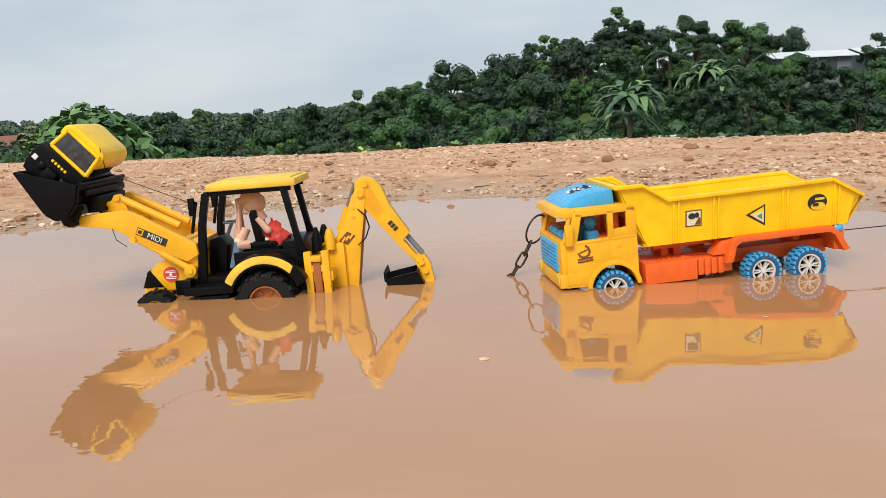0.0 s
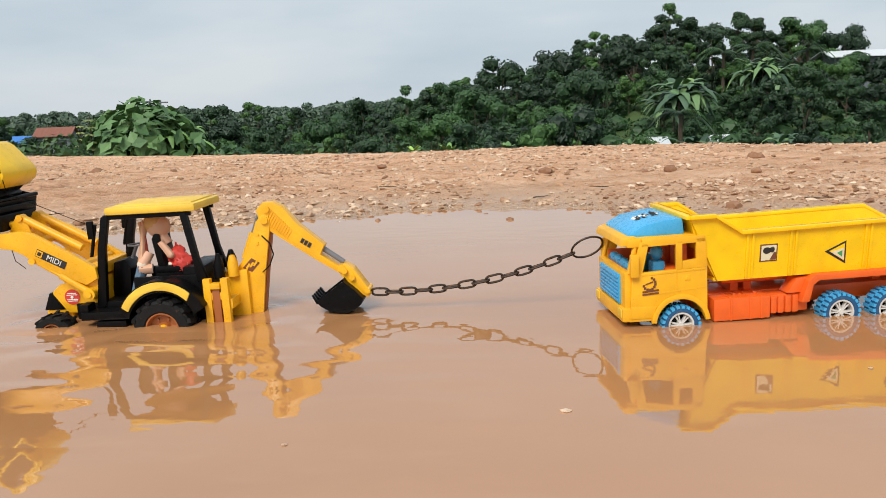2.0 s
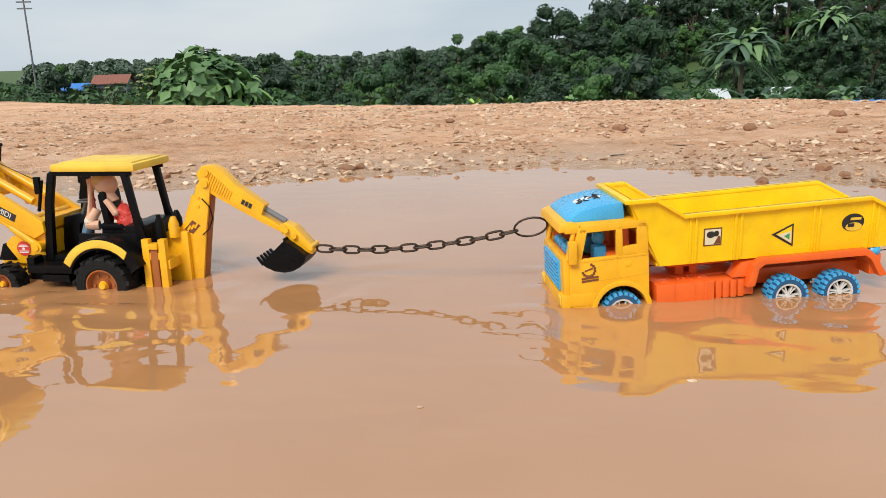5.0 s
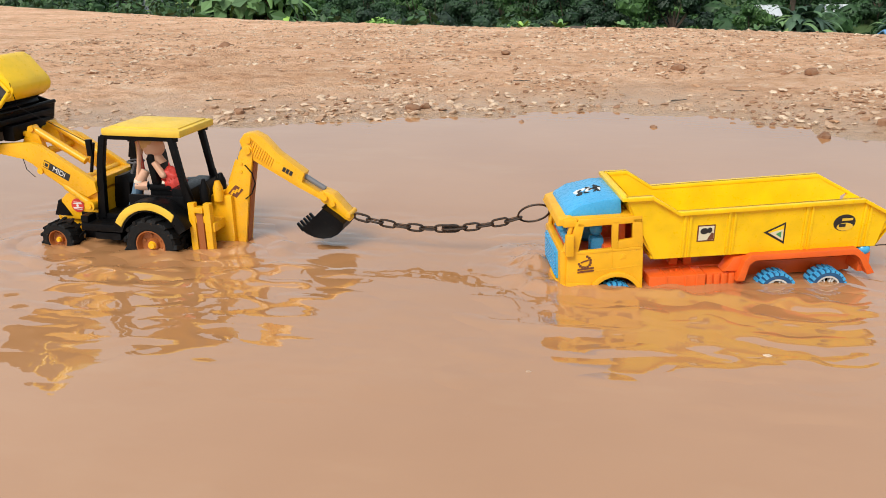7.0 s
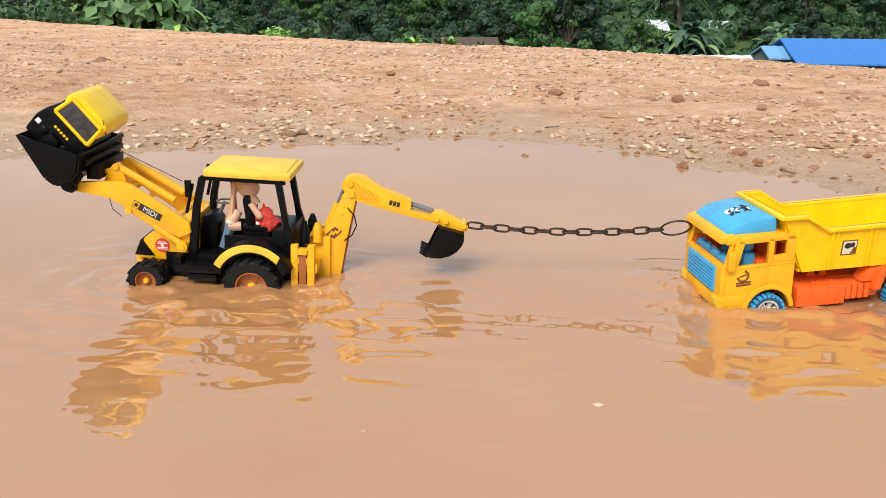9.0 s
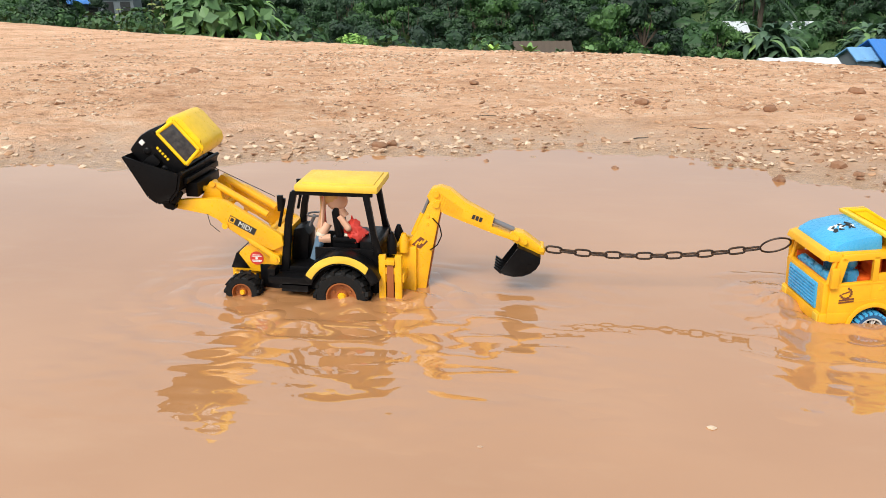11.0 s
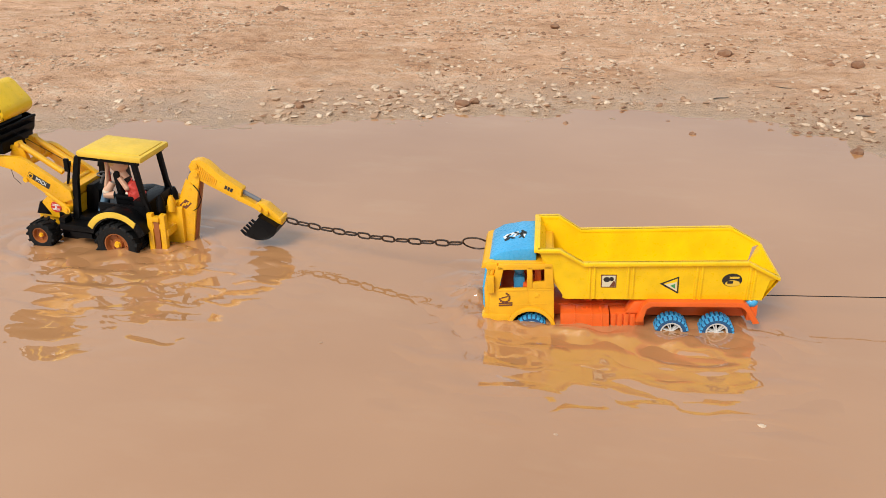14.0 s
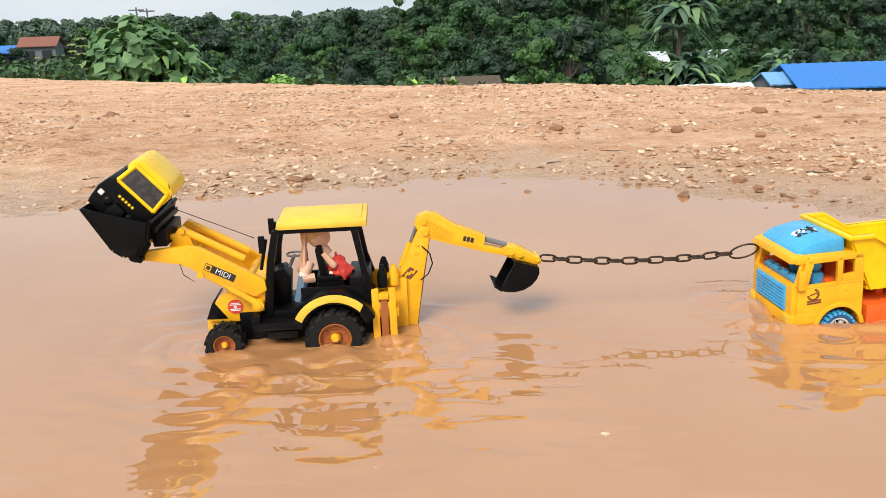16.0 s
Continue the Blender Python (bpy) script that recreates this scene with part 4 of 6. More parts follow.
def make_digger():
    top = thing("toy_backhoe_loader", "yellow and black plastic toy backhoe loader standing in muddy water", "toy digger")
    B = lambda: bmesh.new()
    bm = B()
    prism(bm, [(-0.030, 0.006), (-0.026, 0.018), (-0.017, 0.043), (-0.006, 0.053), (0.020, 0.062), (0.072, 0.064), (0.072, 0.004), (-0.024, 0.008)], -0.038, 0.038, 0.004)
    hood = part("hood", bm, YELLOW, top)
    bm = B()
    prism(bm, [(-0.034, 0.013), (-0.0225, 0.041), (-0.018, 0.040), (0.001, 0.013)], -0.0395, 0.0395, 0.001)
    part("grille", bm, BLACK, hood)
    bm = B()
    box(bm, -0.036, 0.01, -0.030, 0.030, -0.02, 0.012, 0.003)
    part("front_weight", bm, YELLOW, top)
    # round red sticker
    bm = B()
    plate_at(bm, disc_poly(0.0148, 0.0330, 0.0125), -0.0386)
    st = part("sticker", bm, RED, hood, "round red sticker with white print", smooth=False)
    bm = B()
    for z, w in ((0.0390, 0.007), (0.0365, 0.009), (0.0265, 0.008), (0.0290, 0.009)):
        plate_at(bm, [(0.0150 - w, z - 0.0006), (0.0150 + w, z - 0.0006), (0.0150 + w, z + 0.0006), (0.0150 - w, z + 0.0006)], -0.0393)
    plate_at(bm, disc_poly(0.0148, 0.0328, 0.0024, n=12), -0.0393)
    part("print", bm, WHITE, st, smooth=False)
    bm = B()
    box(bm, 0.02, 0.262, -0.040, 0.040, -0.04, 0.022, 0.002)
    box(bm, 0.062, 0.245, -0.052, 0.052, 0.012, 0.026, 0.002)
    part("chassis", bm, BLACK, top)
    # side boxes with steps
    for s in (-1, 1):
        bm = B()
        box(bm, 0.048, 0.124, s * 0.062 - 0.02, s * 0.062 + 0.02, 0.003, 0.016, 0.002)
        box(bm, 0.046, 0.060, s * 0.066 - 0.012, s * 0.066 + 0.012, 0.014, 0.028, 0.002)
        box(bm, 0.070, 0.118, s * 0.066 - 0.012, s * 0.066 + 0.012, -0.012, 0.000, 0.001)
        part("side_tank", bm, BLACK, top)
    # lifting arms
    outline = [(-0.124, 0.127), (-0.120, 0.140), (-0.094, 0.1425), (-0.042, 0.146), (-0.026, 0.141), (0.070, 0.083), (0.072, 0.065), (0.052, 0.055), (-0.024, 0.092), (-0.045, 0.109), (-0.062, 0.117)]
    for s in (-1, 1):
        bm = B()
        prism(bm, outline, s * 0.053 - 0.006, s * 0.053 + 0.006, 0.0018)
        prism(bm, [(0.050, 0.064), (0.072, 0.074), (0.074, 0.052), (0.060, 0.030), (0.048, 0.034)], s * 0.047 - 0.004, s * 0.047 + 0.004, 0.001)
        rod(bm, (-0.030, s * 0.046, 0.098), (-0.030, s * 0.062, 0.098), 0.0055, 12)
        arm = part("lift_arm", bm, YELLOW, top)
        bm = B()
        rod(bm, (-0.024, s * 0.055, 0.095), (0.016, s * 0.055, 0.069), 0.0038, 12)
        rod(bm, (0.012, s * 0.055, 0.072), (0.055, s * 0.055, 0.042), 0.0062, 14)
        rod(bm, (0.0565, s * 0.047, 0.041), (0.0565, s * 0.064, 0.041), 0.0095, 16)
        rod(bm, (0.0565, s * 0.062, 0.041), (0.0565, s * 0.0665, 0.041), 0.005, 12)
        part("lift_ram", bm, YELLOW, top)
        if s < 0:
            m = pose(0.0008, -0.0594, 0.1000, 90, 0, 0) @ pose(0, 0, 0, 0, 0, -28)
            bm = B()
            box(bm, -0.0255, 0.0255, -0.0062, 0.0062, -0.0002, 0.0004, 0, m)
            dec = part("name_plate", bm, INK, arm, "black name plate with white letters", smooth=False)
            bm = B()
            box(bm, -0.0245, -0.0145, -0.0050, 0.0050, 0.0, 0.0008, 0, m)
            part("badge", bm, YELLOW, dec, smooth=False)
            bm = B()
            box(bm, -0.0225, -0.0165, -0.0030, 0.0030, 0.0, 0.0011, 0, m)
            part("badge_mark", bm, INK, dec, smooth=False)
            lettering("letters", "MIDI", 0.0125, WHITE, dec, m @ pose(0.0055, 0, 0.0008))
    bm = B()
    rod(bm, (-0.045, -0.05, 0.122), (-0.045, 0.05, 0.122), 0.007, 12)
    part("cross_tube", bm, YELLOW, top)
    bm = B()
    rod(bm, (0.045, -0.05, 0.085), (0.045, 0.05, 0.085), 0.007, 12)
    box(bm, 0.036, 0.074, -0.05, 0.05, 0.068, 0.086, 0.002)
    part("cross_tube", bm, YELLOW, top)
    # tilt links between the arms
    for s in (-1, 1):
        bm = B()
        prism(bm, [(-0.082, 0.138), (-0.068, 0.163), (-0.058, 0.169), (-0.050, 0.165), (-0.040, 0.128), (-0.055, 0.120)], s * 0.024 - 0.005, s * 0.024 + 0.005, 0.0015)
        rod(bm, (-0.110, s * 0.024, 0.150), (-0.058, s * 0.024, 0.156), 0.005, 10)
        rod(bm, (-0.052, s * 0.024, 0.160), (0.035, s * 0.024, 0.110), 0.0065, 12)
        rod(bm, (-0.059, s * 0.016, 0.164), (-0.059, s * 0.032, 0.164), 0.0055, 12)
        part("tilt_link", bm, YELLOW, top)
    # loading bucket
    UP = 0.005
    line = [(x - 0.003, z + UP) for x, z in ((-0.186, 0.216), (-0.148, 0.148), (-0.134, 0.138), (-0.114, 0.141), (-0.098, 0.160), (-0.092, 0.188))]
    bm = B()
    shell(bm, line, -0.082, 0.082, -0.004)
    rod(bm, (-0.092, -0.082, 0.188 + UP), (-0.092, 0.082, 0.188 + UP), 0.0035, 10)
    bk = part("loader_bucket", bm, BLACK, top, "black plastic loader bucket, raised")
    for s in (-1, 1):
        bm = B()
        prism(bm, line + [(-0.118, 0.200)], s * 0.082 - 0.002, s * 0.082 + 0.002, 0.001)
        part("bucket_side", bm, BLACK, bk)
    for s in (-1, 1):
        bm = B()
        prism(bm, [(x - 0.005, z + UP) for x, z in ((-0.134, 0.142), (-0.128, 0.125), (-0.119, 0.121), (-0.110, 0.125), (-0.094, 0.148), (-0.098, 0.158))], s * 0.053 - 0.005 + s * 0.012, s * 0.053 + 0.005 + s * 0.012, 0.0015)
        rod(bm, (-0.117, s * 0.045, 0.1265 + UP), (-0.117, s * 0.073, 0.1265 + UP), 0.005, 12)
        part("bucket_lug", bm, BLACK, bk)
    bm = B()
    box(bm, -0.100, -0.078, -0.05, 0.05, 0.140 + UP, 0.166 + UP, 0.002)
    box(bm, -0.094, -0.086, -0.070, 0.070, 0.168 + UP, 0.178 + UP, 0.002)
    part("bucket_frame", bm, BLACK, bk)
    # cab
    for s in (-1, 1):
        bm = B()
        prism(bm, [(0.062, 0.012), (0.075, 0.110), (0.087, 0.161), (0.099, 0.163), (0.087, 0.110), (0.078, 0.020)], s * 0.049 - 0.005, s * 0.049 + 0.005, 0.0015)
        part("front_pillar", bm, BLACK, top)
        bm = B()
        prism(bm, [(0.212, 0.163), (0.223, 0.163), (0.235, 0.090), (0.246, 0.055), (0.230, 0.050), (0.225, 0.090)], s * 0.049 - 0.005, s * 0.049 + 0.005, 0.0015)
        part("rear_pillar", bm, BLACK, top)
        bm = B()
        box(bm, 0.090, 0.230, s * 0.050 - 0.003, s * 0.050 + 0.003, 0.156, 0.1635, 0.001)
        part("roof_rail", bm, BLACK, top)
    bm = B()
    box(bm, 0.0955, 0.2400, -0.058, 0.058, 0.163, 0.1755, 0.0045)
    box(bm, 0.107, 0.232, -0.047, 0.047, 0.172, 0.1780, 0.003)
    part("cab_roof", bm, ROOFYELLOW, top, "pale yellow flat cab roof")
    bm = B()
    prism(bm, [(0.068, 0.020), (0.078, 0.082), (0.096, 0.086), (0.106, 0.072), (0.100, 0.020)], -0.014, 0.030, 0.003)
    part("dashboard", bm, BLACK, top)
    bm = B()
    rod(bm, (0.104, 0, 0.085), (0.114, 0, 0.106), 0.003, 8)
    ring(bm, pose(0.1145, 0, 0.107, 0, 0, 0) @ pose(0, 0, 0, 90, 0, 0) @ pose(0, 0, 0, 0, 0, 0) @ pose(0, 0, 0, 0, 24, 0), 0.0135, 0.0135, 0.0017, 24, 6)
    part("steering_wheel", bm, GREY, top)
    bm = B()
    box(bm, 0.150, 0.196, -0.024, 0.024, 0.026, 0.064, 0.003)
    box(bm, 0.150, 0.198, -0.026, 0.026, 0.062, 0.074, 0.004)
    prism(bm, [(0.156, 0.072), (0.150, 0.118), (0.154, 0.126), (0.162, 0.126), (0.168, 0.072)], -0.024, 0.024, 0.003)
    part("seat", bm, BLACK, top)
    bm = B()
    box(bm, 0.125, 0.240, -0.050, -0.044, 0.024, 0.062, 0.002)
    box(bm, 0.112, 0.240, 0.044, 0.050, 0.024, 0.062, 0.002)
    box(bm, 0.205, 0.240, -0.048, 0.048, 0.024, 0.075, 0.003)
    part("cab_side", bm, BLACK, top)
    # rear mudguards
    for s in (-1, 1):
        bm = B()
        prism(bm, arc(0.178, -0.011, 0.054, 166, 18) + arc(0.178, -0.011, 0.0725, 22, 158), s * 0.066 - 0.017, s * 0.066 + 0.017, 0.002)
        g = part("mudguard", bm, BLACK, top)
        bm = B()
        prism(bm, arc(0.178, -0.011, 0.0575, 154, 42) + arc(0.178, -0.011, 0.0705, 46, 152), s * 0.0675 - 0.0175, s * 0.0675 + 0.0185, 0.0015)
        part("mudguard_band", bm, ROOFYELLOW, g)
        bm = B()
        rod(bm, (0.066, s * 0.056, 0.100), (0.078, s * 0.056, 0.150), 0.0028, 8)
        box(bm, 0.066, 0.076, s * 0.058 - 0.003, s * 0.058 + 0.003, 0.128, 0.156, 0.001)
        part("mirror", bm, BLACK, top)
    # levers behind the cab
    for x, y, h in ((0.2590, -0.034, 0.091), (0.2785, -0.024, 0.078), (0.262, 0.02, 0.088)):
        bm = B()
        lathe(bm, [(0.0005, 0.052), (0.0085, 0.052), (0.0085, 0.074), (0.004, 0.086), (0.003, h), (0.0005, h)], 14)
        bmesh.ops.rotate(bm, verts=bm.verts, cent=(0, 0, 0), matrix=Matrix.Rotation(radians(90), 3, "X"))
        bmesh.ops.translate(bm, verts=bm.verts, vec=(x, y, 0))
        part("lever", bm, BLACK if h != 0.078 else YELLOW, top)
    # rear frame and stabiliser legs
    bm = B()
    box(bm, 0.238, 0.284, -0.058, 0.058, 0.006, 0.022, 0.002)
    box(bm, 0.262, 0.300, -0.022, 0.022, -0.03, 0.060, 0.003)
    part("rear_frame", bm, YELLOW, top)
    for s in (-1, 1):
        bm = B()
        for x in (0.246, 0.274):
            box(bm, x - 0.006, x + 0.006, s * 0.056 - 0.006, s * 0.056 + 0.006, -0.03, 0.056, 0.0015)
        box(bm, 0.244, 0.276, s * 0.056 - 0.005, s * 0.056 + 0.005, 0.022, 0.034, 0.001)
        box(bm, 0.252, 0.268, s * 0.057 - 0.008, s * 0.057 + 0.008, 0.040, 0.049, 0.001)
        leg = part("stabiliser", bm, YELLOW, top)
        bm = B()
        box(bm, 0.254, 0.266, s * 0.057 - 0.005, s * 0.057 + 0.005, -0.04, 0.046, 0.001)
        part("stabiliser_leg", bm, REDRIM, leg)
    # standing boom
    bm = B()
    out = [(0.270, -0.035), (0.314, -0.035), (0.322, 0.060), (0.329, 0.146), (0.326, 0.160), (0.314, 0.162), (0.305, 0.150), (0.293, 0.098), (0.276, 0.070), (0.268, 0.034)]
    for s in (-1, 1):
        prism(bm, out, s * 0.0105 - 0.003, s * 0.0105 + 0.003, 0.0012)
    prism(bm, [(0.274, -0.03), (0.300, -0.03), (0.312, 0.14), (0.304, 0.144), (0.290, 0.10), (0.277, 0.068)], -0.010, 0.010, 0.001)
    rod(bm, (0.320, -0.017, 0.152), (0.320, 0.017, 0.152), 0.006, 14)
    for z in (0.112, 0.128):
        rod(bm, (0.308, -0.0150, z), (0.308, 0.0150, z), 0.003, 10)
    boom = part("boom", lean_back(bm), YELLOW, top)
    bm = B()
    prism(bm, [(0.316, -0.03), (0.3245, 0.060), (0.330, 0.140), (0.326, 0.142), (0.312, 0.0), (0.306, -0.03)], -0.007, 0.007, 0.0005)
    part("boom_back", lean_back(bm), REDRIM, boom)
    bm = B()
    plate_at(bm, [(0.2845, 0.069), (0.300, 0.061), (0.3125, 0.077), (0.2985, 0.086)], -0.0135)
    lg = part("logo_patch", lean_back(bm), BROWNINK, boom, "dark brown rhombus on yellow", smooth=False)
    bm = B()
    for a in (0.0, 0.006, 0.012):
        plate_at(bm, [(0.2895 + a, 0.0685 + a * 0.35), (0.2925 + a, 0.0670 + a * 0.35), (0.2975 + a, 0.0755 + a * 0.35), (0.2945 + a, 0.0770 + a * 0.35)], -0.0142)
    part("logo_bars", lean_back(bm), YELLOW, lg, smooth=False)
    bm = B()
    rod(bm, (0.284, 0, 0.085), (0.297, 0, 0.130), 0.0055, 12)
    ram = part("boom_ram", lean_back(bm), YELLOW, top)
    bm = B()
    rod(bm, (0.296, 0, 0.126), (0.309, 0, 0.172), 0.003, 10)
    part("piston", lean_back(bm), GREY, ram)
    # hose loop
    bm = B()
    pts = [(0.316, -0.016, 0.126), (0.330, -0.018, 0.112), (0.336, -0.018, 0.092), (0.330, -0.018, 0.072), (0.318, -0.016, 0.060)]
    for a, b in zip(pts, pts[1:]):
        rod(bm, a, b, 0.0011, 6)
    part("hose", lean_back(bm), BLACK, top)
    # moving stick, drawn level, hung on its pin
    bm = B()
    out = [(-0.020, 0.006), (-0.017, 0.022), (-0.004, 0.031), (0.014, 0.032), (0.046, 0.021), (0.102, 0.014), (0.104, -0.003), (0.146, -0.004), (0.148, -0.013), (0.104, -0.014), (0.040, -0.013), (0.012, -0.012), (-0.006, -0.008)]
    prism(bm, out, -0.0115, 0.0115, 0.002)
    rod(bm, (-0.006, -0.015, 0.016), (-0.006, 0.015, 0.016), 0.0055, 12)
    rod(bm, (0, -0.016, 0), (0, 0.016, 0), 0.0058, 14)
    rod(bm, (0.144, -0.016, -0.004), (0.144, 0.016, -0.004), 0.0065, 12)
    stick = part("dipper_arm", bm, YELLOW, top, "yellow dipper arm")
    bm = B()
    for k in range(11):
        x = 0.000 + 0.0044 * k
        box(bm, x, x + 0.0018, -0.0128, -0.011, -0.004 - k * 0.0003, 0.020 - k * 0.0011, 0, pose(0, 0, 0, 0, 0, 0))
    part("grip_ribs", bm, YELLOW, stick)
    bm = B()
    for k in range(3):
        plate_at(bm, [(0.066 + 0.0065 * k, -0.002), (0.071 + 0.0065 * k, -0.002), (0.071 + 0.0065 * k, 0.006), (0.066 + 0.0065 * k, 0.006)], -0.0116)
    part("marking", bm, INK, stick, smooth=False)
    bm = B()
    rod(bm, (0.096, 0, 0.006), (0.142, 0, 0.004), 0.0045, 12)
    part("bucket_piston", bm, GREY, stick)
    # digging bucket with its mount
    bm = B()
    prism(bm, [(-0.006, 0.008), (0.012, 0.012), (0.048, 0.004), (0.060, -0.001), (0.060, -0.009), (0.046, -0.012), (0.0, -0.010)], -0.013, 0.013, 0.002)
    for x in (0.004, 0.020, 0.052):
        rod(bm, (x, -0.018, 0.0), (x, 0.018, 0.0), 0.0045, 12)
    scoop = part("bucket_mount", bm, YELLOW, top)
    line = [(0.006, -0.010), (0.034, -0.009), (0.055, -0.011), (0.0585, -0.022), (0.057, -0.036), (0.050, -0.051), (0.038, -0.064), (0.022, -0.073), (0.004, -0.077), (-0.008, -0.076)]
    ca, sa = math.cos(radians(1)), math.sin(radians(1))
    lean = lambda p: (0.057 + (p[0] - 0.057) * ca - (p[1] + 0.011) * sa, -0.011 + (p[0] - 0.057) * sa + (p[1] + 0.011) * ca)
    line = [(0.006, -0.008)] + [lean(p) for p in line]
    small = lambda p: (0.056 + (p[0] - 0.056) * 0.86, -0.010 + (p[1] + 0.010) * 0.82)
    line = [small(p) for p in line]
    bm = B()
    shell(bm, line, -0.030, 0.030, -0.003)
    bmesh.ops.remove_doubles(bm, verts=bm.verts, dist=0.0011)
    dig = part("digging_bucket", bm, BLACK, scoop, "black toothed digging bucket")
    for s in (-1, 1):
        bm = B()
        prism(bm, line, s * 0.029 - 0.0015, s * 0.029 + 0.0015, 0.0006)
        part("side_plate", bm, BLACK, dig)
    for k in range(5):
        bm = B()
        y = -0.0275 + 0.01375 * k
        prism(bm, [small(lean(p)) for p in ((-0.004, -0.079), (-0.022, -0.072), (-0.021, -0.069), (-0.002, -0.073))], y - 0.003, y + 0.003, 0.0006)
        part("tooth", bm, BLACK, dig)
    wheels = []
    for s in (-1, 1):
        wheels.append((lug_wheel("front_wheel", top, 0.000, s * 0.070, -0.0165, 0.0320, 0.034, 13, RUBBER, REDRIM, YELLOW, s), 0.0310, s))
        wheels.append((lug_wheel("rear_wheel", top, 0.178, s * 0.068, -0.0155, 0.0490, 0.040, 15, RUBBER, REDRIM, YELLOW, s), 0.0480, s))
    return top, stick, scoop, wheels


DIGGER, DIPPER, SCOOP, DIGGER_WHEELS = make_digger()


def make_doll():
    """A small dressed doll, seated sideways."""
    bm = bmesh.new()
    slots = {}

    def seg(i, fn):
        n = len(bm.faces)
        fn()
        bm.faces.ensure_lookup_table()
        for f in bm.faces[n:]:
            f.material_index = i
    seg(0, lambda: ball(bm, (0.157, -0.006, 0.140), 0.0185, (1.05, 0.95, 1.0), 16))
    seg(0, lambda: rod(bm, (0.160, -0.008, 0.126), (0.168, -0.008, 0.110), 0.009, 12, 0.011))
    seg(0, lambda: rod(bm, (0.164, -0.022, 0.116), (0.180, -0.024, 0.094), 0.0052, 10, 0.0062))
    seg(0, lambda: ball(bm, (0.180, -0.024, 0.094), 0.0062, (1, 1, 1), 10))
    seg(1, lambda: ball(bm, (0.152, -0.004, 0.146), 0.0188, (1.0, 1.05, 0.9), 14))
    for k in range(9):
        a = k * 0.7
        seg(1, lambda: rod(bm, (0.140 - 0.001 * k, -0.012 + 0.002 * math.sin(a), 0.150), (0.119 + 0.0022 * k, -0.016 + 0.006 * math.cos(a), 0.082 + 0.006 * math.sin(a * 2)), 0.0046, 7, 0.0026))
    for cx, cz, r in ((0.186, 0.090, 0.016), (0.192, 0.078, 0.017)):
        n = len(bm.verts)
        seg(2, lambda: ball(bm, (cx, -0.012, cz), r, (1.05, 0.85, 0.9), 24))
        bm.verts.ensure_lookup_table()
        for v in bm.verts[n:]:
            d = v.co - Vector((cx, -0.012, cz))
            v.co += d * (0.06 * math.sin(11 * math.atan2(d.z, d.x)) + 0.40 * noise.noise(v.co * 90))
    seg(3, lambda: rod(bm, (0.172, -0.012, 0.076), (0.205, -0.016, 0.078), 0.007, 10, 0.006))
    seg(5, lambda: rod(bm, (0.140, -0.012, 0.098), (0.130, -0.020, 0.080), 0.008, 10, 0.0095))
    seg(5, lambda: ball(bm, (0.130, -0.020, 0.079), 0.0100, (1, 1, 0.9), 10))
    seg(4, lambda: rod(bm, (0.130, -0.022, 0.076), (0.118, -0.030, 0.034), 0.0092, 10, 0.0080))
    seg(4, lambda: rod(bm, (0.146, -0.020, 0.072), (0.126, -0.026, 0.072), 0.0085, 10, 0.0080))
    for v in bm.verts:
        v.co += 0.0008 * Vector((noise.noise(v.co * 300), noise.noise(v.co * 300 + Vector((9, 0, 0))), 0))
    for v in bm.verts:
        v.co.z *= 0.97
    ob = part("doll", bm, [SKIN, HAIR, RED, WHITE, DENIM, CREAM])
    return tagged(ob, "plastic doll in red dress and denim with blond hair", "doll")


